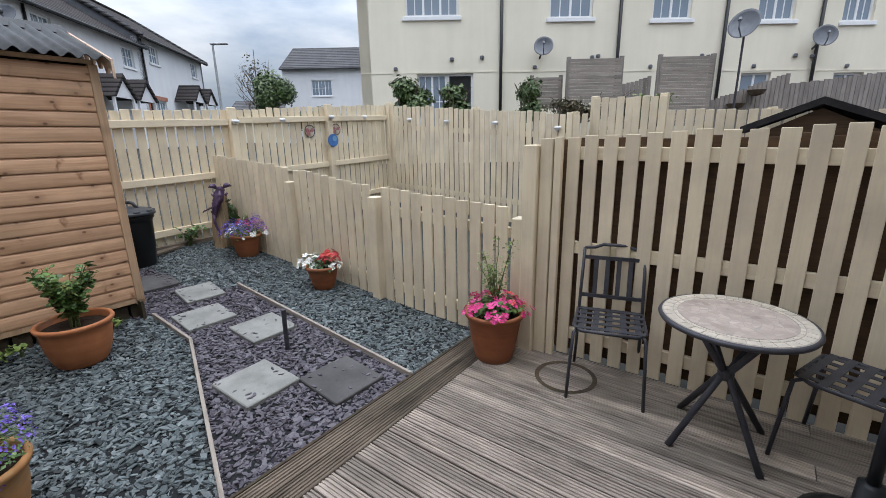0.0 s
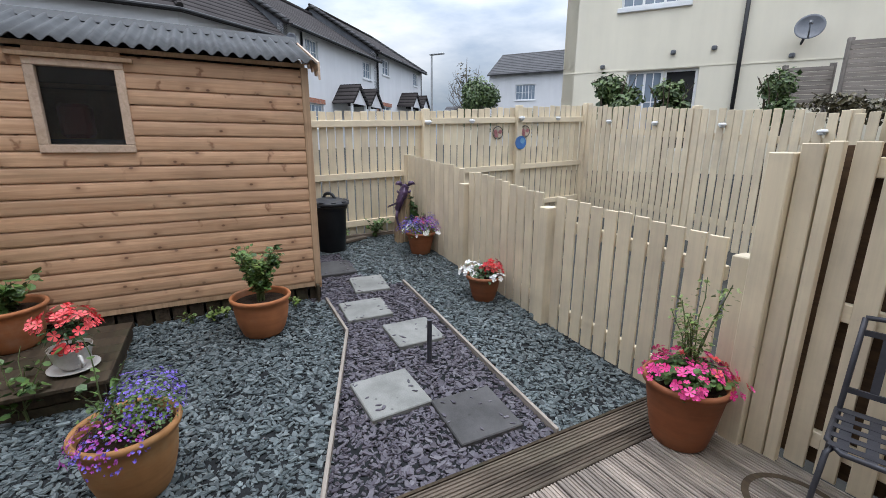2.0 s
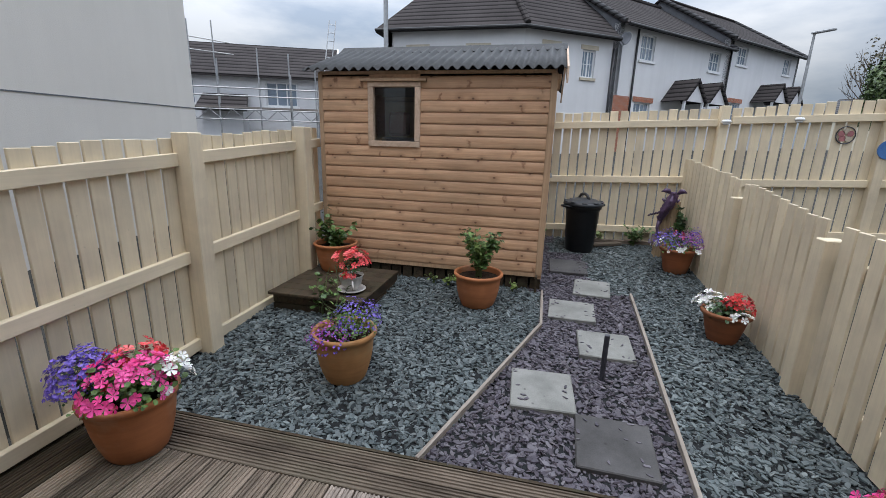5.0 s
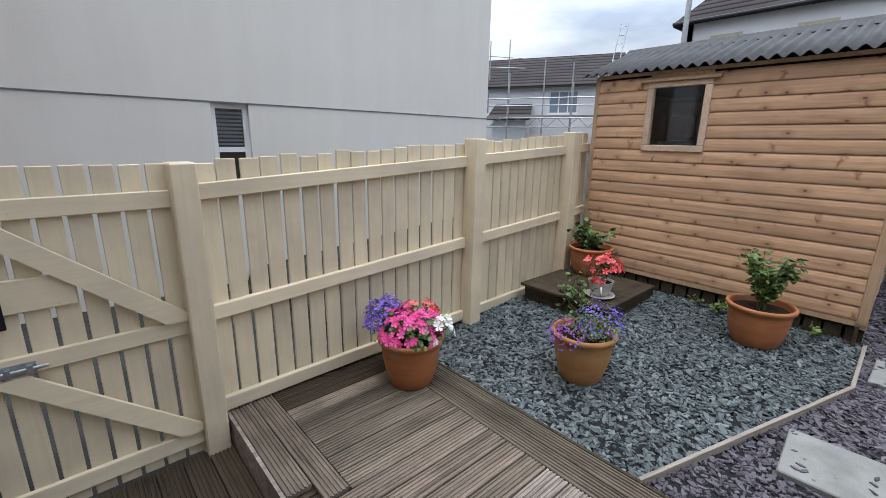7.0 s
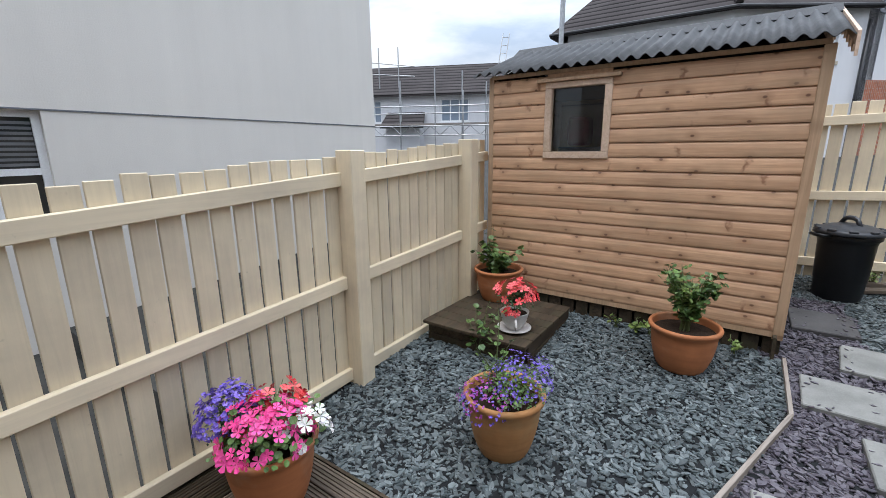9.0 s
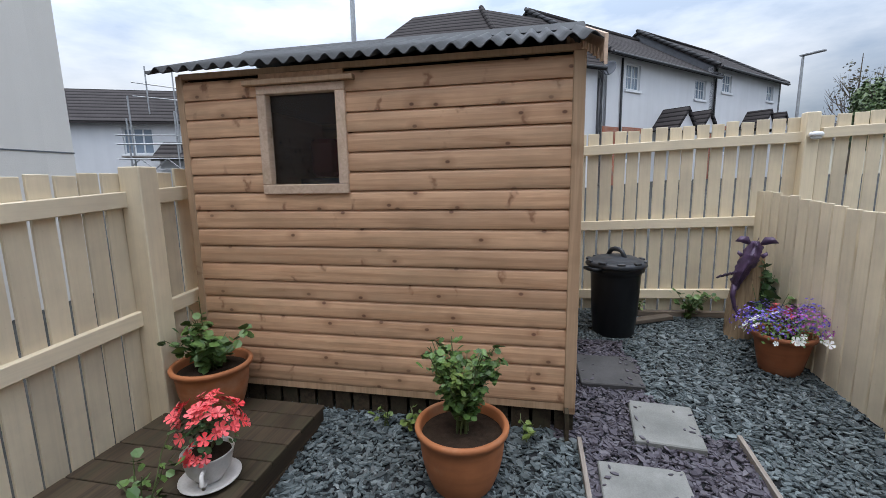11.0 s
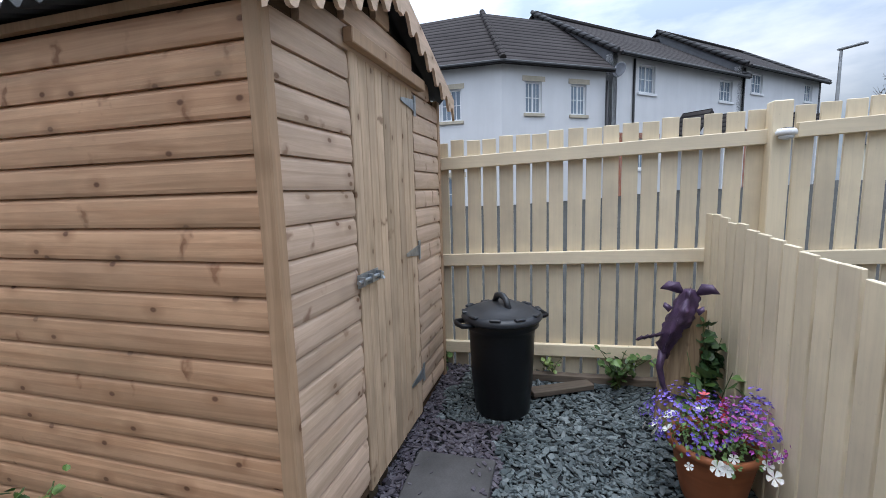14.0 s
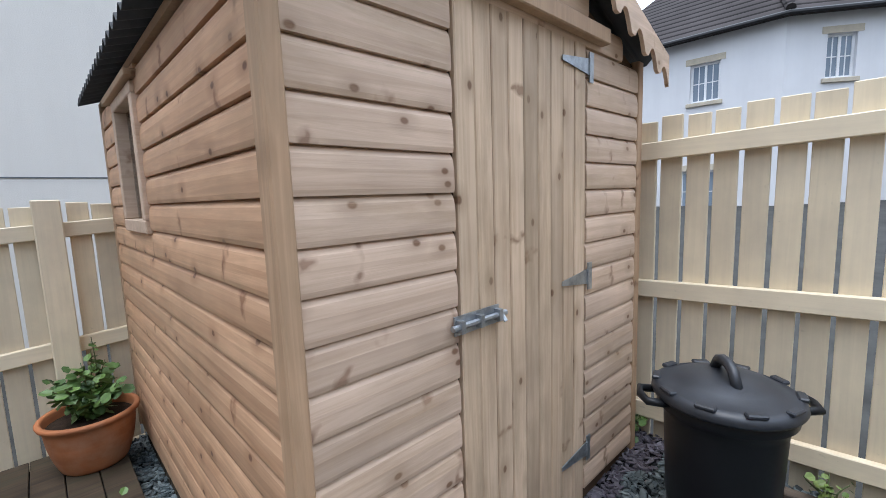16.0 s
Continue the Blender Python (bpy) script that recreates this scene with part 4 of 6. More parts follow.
shrub((-21, 20, 1.9), (3.5, 1.2, 1.2), 2600, 0.16, m_leaf_red, "dark reddish hedge beyond the end fence")
shrub((-25, 18.5, 2.4), (3.0, 1.2, 1.0), 2200, 0.18, m_leaf_far, "dark green hedge beyond the end fence")
shrub(cream_at(-0.75, -2.2, 2.15), (0.75, 0.5, 0.6), 1700, 0.12, m_leaf_far, "dark green flowering shrub beside the cream house")
shrub(cream_at(0.25, -2.0, 2.15), (0.6, 0.5, 0.5), 1300, 0.12, m_leaf_far, "dark green shrub beside the cream house")
shrub(cream_at(2.15, -2.0, 2.0), (0.5, 0.5, 0.65), 1300, 0.10, m_leaf_far, "loose green shrub beside the grey screen")
shrub(cream_at(3.3, -3.0, 2.0), (1.2, 0.5, 0.4), 1700, 0.09, m_leaf_red, "low brownish shrub behind the fence")
shrub(cream_at(4.4, -3.2, 2.0), (0.7, 0.4, 0.35), 900, 0.09, m_leaf_lime, "low yellow-green shrub behind the fence")

# ---- fences ----


def fence(p, rz, length, top, bot, pale, gap, rails, posts, label, thick=0.018, post=(0.0, 0.1, 0.1), post_up=0.03, rail=(0.0, 0.04, 0.085), jag=0.012, rail_tops=None, skip=None):
    """Upright pales at local y from -thick to 0, rails and posts on the y > 0 side. top and bot: heights at both ends."""
    f = base("fence", (p[0], p[1], 0), rz, label=label, category="fence", group="cream garden fences")

    def z_top(s):
        return top[0] + (top[1] - top[0]) * s / length

    def z_bot(s):
        return bot[0] + (bot[1] - bot[0]) * s / length
    ref = (top[0] - bot[0] + top[1] - bot[1]) / 2
    bm = boxed(-pale / 2, pale / 2, -thick, 0, 0, ref, 0.003)
    me = finish(bm, "pale")
    me.materials.append(m_cream)
    n = int((length + gap) / (pale + gap))
    pitch = (length + gap) / n
    for k in range(n):
        s = pitch * k + (pitch - gap) / 2
        if skip and skip(s):
            continue
        hgt = z_top(s) - z_bot(s) + random.uniform(-jag, jag)
        piece("pale", me, f, Matrix.Translation((s, random.uniform(-0.002, 0.0), z_bot(s))) @ pose(0, 0, 0, 0, random.uniform(-0.25, 0.25), 0)
              @ Matrix.Diagonal(((pitch - gap) / pale, 1, hgt / ref, 1)))
    for r in rails:
        bm = bmesh.new()
        ra, rb = r if isinstance(r, tuple) else (r, r)
        pts = [(0.0, z_bot(0) + ra), (length, z_bot(length) + rb), (length, z_bot(length) + rb + rail[2]), (0.0, z_bot(0) + ra + rail[2])]
        prism(bm, pts, rail[0] + 0.001, rail[1])
        bmesh.ops.bevel(bm, geom=bm.edges[:], offset=0.004, segments=1, affect='EDGES')
        part("rail", bm, m_cream_rail, f)
    for s in posts:
        w = post[2] / 2
        part("post", boxed(s - w, s + w, post[0], post[1], z_bot(s) - 0.12, z_top(s) + post_up, 0.006), m_cream, f)
    return f


# gate-side fence: rails and posts towards the garden
fence((-4.211, -1.2), 0, 3.781, (1.768, 1.552), (0.17, 0.08), 0.0952, 0.0165, ((0.02, 0.05), (0.75, 0.62), (1.415, 1.285)), (0.41, 1.79), "cream painted timber fence with rails and posts facing the deck", post=(0.0, 0.135, 0.12))
g = base("fence_post", (-0.365, -1.14, -0.15), label="thick cream painted gate post with weathered top", category="post")
part("post_shaft", boxed(-0.06, 0.06, -0.06, 0.07, 0, 1.71, 0.008), m_cream, g)
# end fence, behind the shed and through to the next garden
fence((-6.0, 3.261), -90, 4.51, (2.139, 1.968), (0.42, 0.26), 0.0942, 0.019, (0.18, 0.83, 1.516), (0.07, 3.5), "cream painted timber end fence behind the shed", post=(0.0, 0.09, 0.1))
fence((-6.0, 6.35), -90, 3.06, (2.36, 2.15), (0.62, 0.50), 0.095, 0.022, (0.10, 0.72, 1.46), (0.03, 1.5), "cream painted timber end fence of the next garden", post=(0.0, 0.09, 0.1))
# far side of the next garden: pales towards the camera
fence((-6.0, 6.32), 0, 3.9, (2.36, 2.0), (0.5, 0.25), 0.084, 0.02, (0.3, 1.4), (0.05, 2.0, 3.7), "cream painted close-board fence of the next garden", jag=0.02)
fence((-2.06, 6.45), 0, 0.95, (2.22, 2.2), (0.3, 0.3), 0.088, 0.012, (0.3, 1.4), (0.0, 0.9), "taller cream painted fence panel")
fence((-1.1, 6.4), 0, 2.3, (2.02, 1.9), (0.25, 0.2), 0.095, 0.015, (0.3, 1.3), (1.1,), "cream painted fence behind the tall panel")
# low dividing fence, pales towards the garden
fence((-2.83, 2.86), 0, 1.33, (1.275, 1.205), (0.17, 0.10), 0.098, 0.022, (0.12, 0.85), (), "low cream painted picket fence dividing two gardens")
fence((-4.17, 2.86), 0, 1.18, (1.41, 1.285), (0.28, 0.18), 0.098, 0.020, (0.12, 0.85), (), "low cream painted picket fence dividing two gardens")
fence((-5.93, 2.86), 0, 1.66, (1.55, 1.425), (0.40, 0.29), 0.098, 0.014, (0.12, 0.85), (), "low cream painted picket fence dividing two gardens")
for x, z0, z1 in ((-2.905, 0.05, 1.185), (-4.225, 0.15, 1.27), (-1.39, 0.0, 1.125)):
    g = base("fence_post", (x, 2.84, z0), label="square cream painted post of the low picket fence", category="post", group="picket fence posts")
    part("post_shaft", boxed(-0.05, 0.05, -0.06, 0.06, 0, z1 - z0, 0.006), m_cream, g)
# tall slotted fence beside the deck
fence((-1.076, 2.87), 0, 2.21, (1.705, 1.745), (0.13, 0.11), 0.085, 0.040, (0.12, 0.775, 1.42), (), "tall cream painted slatted fence with open gaps beside the deck")
g = base("fence_post", (-1.17, 2.82, 0.0), label="tall cream painted fence post at the corner of the deck", category="post")
part("post_shaft", boxed(-0.175, -0.072, -0.07, 0.05, 0, 1.65, 0.006), m_cream, g)
part("cover_board", boxed(-0.066, 0.022, -0.03, 0.03, 0.0, 1.69, 0.004), m_cream, g)
part("cover_board", boxed(0.03, 0.082, -0.022, 0.02, 0.0, 1.70, 0.004), m_cream, g)

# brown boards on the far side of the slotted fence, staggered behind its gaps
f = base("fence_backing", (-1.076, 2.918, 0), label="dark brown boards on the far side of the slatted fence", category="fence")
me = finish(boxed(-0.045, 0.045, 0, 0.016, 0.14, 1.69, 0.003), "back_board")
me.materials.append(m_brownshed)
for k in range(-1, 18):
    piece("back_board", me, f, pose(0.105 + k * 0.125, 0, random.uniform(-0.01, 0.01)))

# neighbour's small dark shed beyond
h = base("garden_shed", (0.34, 5.0, 0), label="small dark brown timber shed with black felt apex roof", category="shed")
for k in range(14):
    part("cladding_board", boxed(-0.45, 0.45, -0.012, 0.02, 0.0 + k * 0.12, k * 0.12 + 0.115), m_brownshed, h)
bm = bmesh.new()
prism(bm, [(-0.45, 1.68), (0.0, 1.9), (0.45, 1.68)], 0, 0.03)
part("gable", bm, m_brownshed, h)
part("body", boxed(-0.44, 0.44, 0.03, 1.2, -0.1, 1.68), m_brownshed, h)
bm = bmesh.new()
prism(bm, [(-0.56, 1.70), (0.0, 1.93), (0.56, 1.70), (0.56, 1.76), (0.0, 1.99), (-0.56, 1.76)], -0.06, 1.3)
part("roof", bm, m_felt, h)

# ---- gate ----
g = base("garden_gate", (-0.32, -1.16, 0), label="closed cream painted ledged and braced gate with steel bolt", category="gate")
W = 0.92
n = 9
for k in range(n):
    part("board", boxed(k * W / n + 0.008, (k + 1) * W / n - 0.009, -0.02, 0, -0.06, 1.553 + random.uniform(-0.006, 0.006), 0.003), m_cream, g)
for z0, z1 in ((1.343, 1.428), (0.674, 0.758), (0.01, 0.098)):
    part("ledge", boxed(0.0, W, 0.001, 0.028, z0, z1, 0.004), m_cream_rail, g)
part("lock_ledge", boxed(0.42, W, 0.001, 0.026, 0.95, 1.095, 0.004), m_cream_rail, g)
for za, zb in ((0.76, 1.341), (0.10, 0.672)):
    bm = bmesh.new()
    prism(bm, [(0.0, za), (0.11, za), (0.76, zb), (0.635, zb), (0.0, za + 0.03)], 0.0285, 0.052)
    part("brace", bm, m_cream_rail, g)
bm = bmesh.new()
box(bm, 0.70, 0.88, 0.029, 0.036, 0.735, 0.785)
tube(bm, [(0.66, 0.05, 0.76), (0.90, 0.05, 0.76)], 0.008)
for x in (0.72, 0.79, 0.86):
    box(bm, x - 0.01, x + 0.01, 0.036, 0.064, 0.742, 0.778)
part("bolt", bm, m_galv, g, "galvanised sliding bolt", m=pose(-0.1, 0, -0.055))
bm = bmesh.new()
box(bm, 0.80, 0.86, 0.027, 0.033, 0.92, 1.10, 0.004)
tube(bm, [(0.83, 0.035, 0.95), (0.83, 0.07, 0.98), (0.83, 0.07, 1.05), (0.83, 0.035, 1.08)], 0.008)
part("handle", bm, m_black, g, "black iron thumb latch handle", m=pose(-0.14, 0, -0.03))
g = base("fence_post", (0.68, -1.15, -0.15), label="cream painted gate post", category="post")
part("post_shaft", boxed(-0.05, 0.06, -0.06, 0.07, 0, 1.72, 0.008), m_cream, g)
fence((0.75, -1.2), 0, 0.5, (1.53, 1.5), (0.0, 0.0), 0.118, 0.016, (0.05, 0.68, 1.36), (), "short cream painted fence beside the house")

# ---- deck ----
DZ = 0.12


def grooved(width, length, grooves=5, thick=0.028):
    """A decking board along local x with its top at z = 0."""
    pts = [(-width / 2, -thick), (-width / 2, -0.004), (-width / 2 + 0.004, 0.0)]
    step = (width - 0.016) / grooves
    for k in range(grooves):
        a = -width / 2 + 0.008 + k * step
        pts += [(a + step * 0.2, 0.0), (a + step * 0.3, -0.0065), (a + step * 0.7, -0.0065), (a + step * 0.8, 0.0)]
    pts += [(width / 2 - 0.004, 0.0), (width / 2, -0.004), (width / 2, -thick)]
    bm = bmesh.new()
    prism(bm, pts, 0.0, length, "x")
    return finish(bm, "deck_board")


deck = base("deck", (0, 0, 0), label="weathered grey-brown grooved timber decking", category="deck", kind="structure")
y = -1.15
boards = {}


def deck_board(x, y, z, length, rz, mat=None, width=0.118):
    key = (round(length, 2), mat)
    if key not in boards:
        boards[key] = grooved(width, length)
        boards[key].materials.append(mat or m_deck)
    piece("deck_board", boards[key], deck, pose(x, y, z + random.uniform(-0.001, 0.001), random.uniform(-0.2, 0.2), 0, rz + random.uniform(-0.05, 0.05)))


k = 0
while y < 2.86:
    # boards get darker in two steps towards the gate fence
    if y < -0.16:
        deck_board(-1.50, y, DZ, 0.79, 0, m_deck_dark if y < -0.9 else m_deck_mid)
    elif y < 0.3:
        deck_board(-1.50, y, DZ, 2.725, 0, m_deck_mid)
    elif k % 3 == 1:
        deck_board(-1.50, y, DZ, 1.9, 0)
        deck_board(0.405, y, DZ, 0.82, 0)
    else:
        deck_board(-1.50, y, DZ, 2.725, 0)
    y += 0.1275
    k += 1
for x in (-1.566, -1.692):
    deck_board(x, -1.2, DZ, 4.05, 90, m_deck_mid)
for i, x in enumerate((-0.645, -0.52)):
    deck_board(x, -1.18, DZ, 0.84 + 0.125 * (1 - i), 90, m_deck_mid)
for i, yy in enumerate((-0.155, -0.28)):
    deck_board(-0.58 + 0.125 * i, yy, DZ + 0.0015, 1.75, 0)
part("fascia", boxed(-1.775, -1.758, -1.2, 2.85, -0.1, DZ - 0.002), m_deck_dark, deck)
part("fascia", boxed(-0.458, -0.44, -1.18, -0.345, -0.14, DZ - 0.005), m_deck, deck)
part("fascia", boxed(-0.44, 1.2, -0.36, -0.342, -0.14, DZ - 0.005), m_deck, deck)
part("joist_frame", boxed(-1.75, 1.22, -0.30, 2.85, -0.1, DZ - 0.034), m_deck_dark, deck)
part("joist_frame", boxed(-1.75, -0.47, -1.19, -0.31, -0.1, DZ - 0.034), m_deck_dark, deck)
step = base("deck_step", (0, 0, 0), label="lower weathered decking step in front of the gate", category="step", kind="structure")
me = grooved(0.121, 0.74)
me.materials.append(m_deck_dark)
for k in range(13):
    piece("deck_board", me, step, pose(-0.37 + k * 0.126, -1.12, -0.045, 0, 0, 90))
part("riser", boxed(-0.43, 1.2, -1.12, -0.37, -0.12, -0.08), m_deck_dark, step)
# round mark left by a pot
bm = bmesh.new()
lathe(bm, [(0.175, 0.0), (0.175, 0.0012), (0.205, 0.0012), (0.205, 0.0)], 40)
bmesh.ops.delete(bm, geom=[f for f in bm.faces if len(f.verts) > 4], context='FACES_ONLY')
tagged(part("pot_ring_stain", bm, m_deck_dark, m=pose(-0.89, 2.56, DZ + 0.0005)), "dark round ring stain on the decking", "stain")

# ---- slabs, edgings, chippings ----


def slab(x0, x1, y0, y1, mat, label, rz=0.0):
    cx, cy = (x0 + x1) / 2, (y0 + y1) / 2
    s = base("paving_slab", (cx, cy, slope(cx) + 0.028), rz, label=label, category="paving slab", group="stepping slabs")
    tilt = pose(0, 0, 0, random.uniform(-0.8, 0.8), 4.57 * (1 if cx < -1.9 else 0.4), 0)
    part("slab", boxed((x0 - x1) / 2, (x1 - x0) / 2, (y0 - y1) / 2, (y1 - y0) / 2, -0.035, 0.012, 0.006), mat, s, m=tilt)


PALE_SLAB, DARK_SLAB = "pale grey concrete stepping slab set in plum slate", "dark stained stone stepping slab set in plum slate"
slab(-2.69, -2.30, 1.07, 1.46, m_slab_pale, PALE_SLAB, 3)
slab(-2.31, -1.91, 1.45, 1.85, m_slab_dark, DARK_SLAB, -2)
slab(-3.33, -2.96, 1.52, 1.91, m_slab_pale, PALE_SLAB, 0)
slab(-3.86, -3.50, 1.30, 1.69, m_slab_pale, PALE_SLAB, -2)
slab(-4.41, -4.03, 1.54, 1.88, m_slab_pale, PALE_SLAB, -6)
slab(-4.98, -4.58, 1.30, 1.70, m_slab_dark, DARK_SLAB, 1)


def edging(pts):
    for (xa, ya), (xb, yb) in zip(pts, pts[1:]):
        ln = math.hypot(xb - xa, yb - ya)
        e = base("timber_edging", (xa, ya, slope(xa)), math.degrees(math.atan2(yb - ya, xb - xa)), label="thin weathered timber edging between slate beds", category="edging", group="slate bed edgings")
        rise = (slope(xb) - slope(xa)) / ln
        bm = bmesh.new()
        prism(bm, [(0, -0.06), (ln, rise * ln - 0.06), (ln, rise * ln + 0.045), (0, 0.045)], -0.011, 0.011)
        bmesh.ops.bevel(bm, geom=bm.edges[:], offset=0.002, segments=1, affect='EDGES')
        part("board", bm, m_edging, e)


edging([(-1.76, 0.66), (-3.36, 1.24), (-4.02, 1.235)])
edging([(-1.78, 1.985), (-4.16, 2.06)])
p = base("metal_stake", (-2.72, 1.65, slope(-2.72)), label="short dark metal stake standing in the slate", category="stake")
bm = bmesh.new()
tube(bm, [(0, 0, -0.1), (0, 0, 0.2), (0.004, 0, 0.34)], 0.017, seg=12)
part("shaft", bm, m_iron, p)


def chip_template():
    n = random.choice((4, 5, 5, 6))
    a0 = random.uniform(0, 6.28)
    pts = []
    for k in range(n):
        a = a0 + 2 * math.pi * (k + random.uniform(-0.28, 0.28)) / n
        r = random.uniform(0.7, 1.1)
        pts.append((r * math.cos(a), r * 0.62 * math.sin(a)))
    t = random.uniform(0.10, 0.2)
    vs = [(x, y, t) for x, y in pts] + [(x * 1.08, y * 1.08, -t) for x, y in pts]
    fs = [tuple(range(n))] + [(k, n + k, n + (k + 1) % n, (k + 1) % n) for k in range(n)]
    return vs, fs


def left_line(x):
    if x < -3.36:
        return 1.24 if x > -4.03 else 1.1
    return 0.66 + (x + 1.76) / (-3.36 + 1.76) * 0.58


def right_line(x):
    if x < -4.16:
        return 1.72 - (x + 4.16) * -0.02 if x > -5.3 else 1.3
    return 1.985 + (x + 1.78) / (-4.16 + 1.78) * 0.075


def is_plum(x, y):
    j = 0.06 * noise.noise(Vector((x * 4, y * 4, 0))) if x < -4.1 else 0.0
    return left_line(x) + j < y < right_line(x) + j * 2


TEMPL = [chip_template() for _ in range(24)]
blue, plum = [], []
rnd = random.Random(5)
for k in range(64000):
    x, y = rnd.uniform(-5.99, -1.775), rnd.uniform(-1.17, 2.84)
    if x < -4.16 and y < 1.12 and not (x > -4.2):
        continue
    near = 1.0 if x > -4.2 else 0.95
    size = (0.011 + 0.0155 * rnd.random() ** 1.6) * near
    lift = rnd.uniform(-0.004, 0.016)
    steep = 26 if rnd.random() < 0.25 else 11
    mm = pose(x, y, slope(x) + lift, rnd.gauss(0, steep), 4.5 + rnd.gauss(0, steep), rnd.uniform(0, 360)) @ Matrix.Diagonal((size * rnd.uniform(1, 1.7), size * rnd.uniform(0.85, 1.2), size, 1))
    (plum if is_plum(x, y) else blue).append((k % 24, mm))
for k in range(90):
    x0, y0 = rnd.choice(((-2.5, 1.26), (-2.11, 1.65), (-3.15, 1.71), (-3.68, 1.5), (-4.22, 1.71), (-4.78, 1.5)))
    x, y = x0 + rnd.uniform(-0.19, 0.19), y0 + rnd.choice((-1, 1)) * 0.19 * rnd.random() ** 0.4
    s = rnd.uniform(0.008, 0.018)
    plum.append((k % 24, pose(x, y, slope(x) + 0.043, rnd.gauss(0, 5), 4.5, rnd.uniform(0, 360)) @ Matrix.Diagonal((s * 1.4, s, s * 0.8, 1))))
tagged(scatter("slate_chippings", TEMPL, blue, m_slate_blue), "blue-grey slate chippings laid as a garden bed", "slate chippings", kind="stuff")
tagged(scatter("slate_chippings", TEMPL, plum, m_slate_plum), "plum slate chippings along the stepping slab path", "slate chippings", kind="stuff")

# ---- timber shed ----
shed = base("garden_shed", (-4.1, 0, 0.0), label="golden timber shed with black corrugated roof and closed door", category="shed")
SY0, SY1, SD, EAVE, FLOOR = -1.07, 1.19, 1.71, 2.28, 0.454
RIDGE = 2.585
ROWS_N = 17
RH = 0.1065


def loglap(z0, h, proud=0.0):
    """Outline of one rounded board seen from its end: (outwards, up)."""
    return [(-0.012, z0), (0.014 + proud, z0), (0.0165 + proud, z0 + h * 0.12), (0.0165 + proud, z0 + h * 0.55), (0.0125, z0 + h * 0.82), (0.005, z0 + h * 0.945), (-0.003, z0 + h), (-0.012, z0 + h)]


WY0, WY1, WZ0, WZ1 = -0.55, -0.04, 1.64, 2.19
front = base("front_wall")
front.parent = shed
for k in range(ROWS_N):
    z0 = FLOOR + k * RH
    spans = [(SY0, SY1)]
    if z0 + RH > WZ0 + 0.02 and z0 < WZ1 - 0.02:
        spans = [(SY0, WY0), (WY1, SY1)]
    fill = WZ0 - 0.02 - z0
    for a, b in spans + ([(WY0, WY1)] if len(spans) > 1 and 0 < fill < RH else []):
        bm = bmesh.new()
        prism(bm, [(o, z) for o, z in loglap(0, fill if a == WY0 and b == WY1 else RH)], 0, b - a)
        ob = part("cladding_board", bm, m_shed, front)
        # boards run along local x so that the grain follows them
        me = ob.data
        me.transform(Matrix(((0, 1, 0, 0), (-1, 0, 0, 0), (0, 0, 1, 0), (0, 0, 0, 1))))
        ob.matrix_basis = Matrix.Translation((0.0, a, z0)) @ pose(0, 0, 0, 0, 0, 90)
gable = base("gable_wall")
gable.parent = shed
DX0, DX1, DTOP = 0.485, 1.225, 2.28


def slope_z(d):
    return EAVE + 0.02 + (RIDGE - EAVE) * (1 - abs(d - SD / 2) / (SD / 2))


for k in range(ROWS_N + 4):
    z0 = FLOOR + k * RH
    lim0, lim1 = 0.0, SD
    if z0 + RH * 0.6 > EAVE:
        cut = (min(z0 + RH * 0.75, RIDGE) - EAVE) / (RIDGE - EAVE) * SD / 2
        lim0, lim1 = cut, SD - cut
    if lim1 - lim0 < 0.12:
        continue
    spans = [(lim0, lim1)] if z0 > DTOP - 0.05 else [(lim0, DX0), (DX1, lim1)]
    for a, b in spans:
        if b - a < 0.03:
            continue
        bm = bmesh.new()
        prism(bm, [(o, z) for o, z in loglap(0, RH)], 0, b - a)
        ob = part("cladding_board", bm, m_shed_pale, gable)
        ob.data.transform(Matrix(((0, 1, 0, 0), (-1, 0, 0, 0), (0, 0, 1, 0), (0, 0, 0, 1))))
        ob.matrix_basis = Matrix.Translation((-b, SY1, z0)) @ pose(0, 0, 0, 0, 0, 180) @ pose(-(b - a), 0, 0)
part("wall_lining", boxed(-SD + 0.02, -0.014, SY1 - 0.03, SY1 - 0.014, FLOOR, EAVE), m_brownshed, shed)
part("wall_lining", boxed(-SD, -0.02 - 0.0, SY0, SY0 + 0.02, FLOOR, EAVE), m_shed, shed)
part("wall_lining", boxed(-SD - 0.015, -SD, SY0, SY1, FLOOR, EAVE), m_shed, shed)
# unseen flat board, added to keep light from leaking in at the eaves
part("roof_board", boxed(-SD + 0.01, -0.02, SY0 + 0.02, SY1 - 0.04, EAVE - 0.05, EAVE - 0.03), m_brownshed, shed)
bm = bmesh.new()
prism(bm, [(0, EAVE), (-SD / 2, RIDGE - 0.03), (-SD, EAVE)], SY1 - 0.035, SY1 - 0.013)
part("gable_lining", bm, m_brownshed, shed)
bm = bmesh.new()
prism(bm, [(0, EAVE), (-SD / 2, RIDGE - 0.03), (-SD, EAVE)], SY0, SY0 + 0.02)
part("gable_lining", bm, m_brownshed, shed)
part("shed_floor", boxed(-SD, -0.01, SY0, SY1, FLOOR - 0.06, FLOOR - 0.01), m_brownshed, shed)
for px, py in ((0.004, SY0 + 0.012), (-SD - 0.002, SY1 + 0.004)):
    part("corner_post", boxed(px - 0.035, px + 0.016, py - 0.03, py + 0.016, FLOOR - 0.05, EAVE + 0.02, 0.004), m_shed_trim, shed)
bm = bmesh.new()
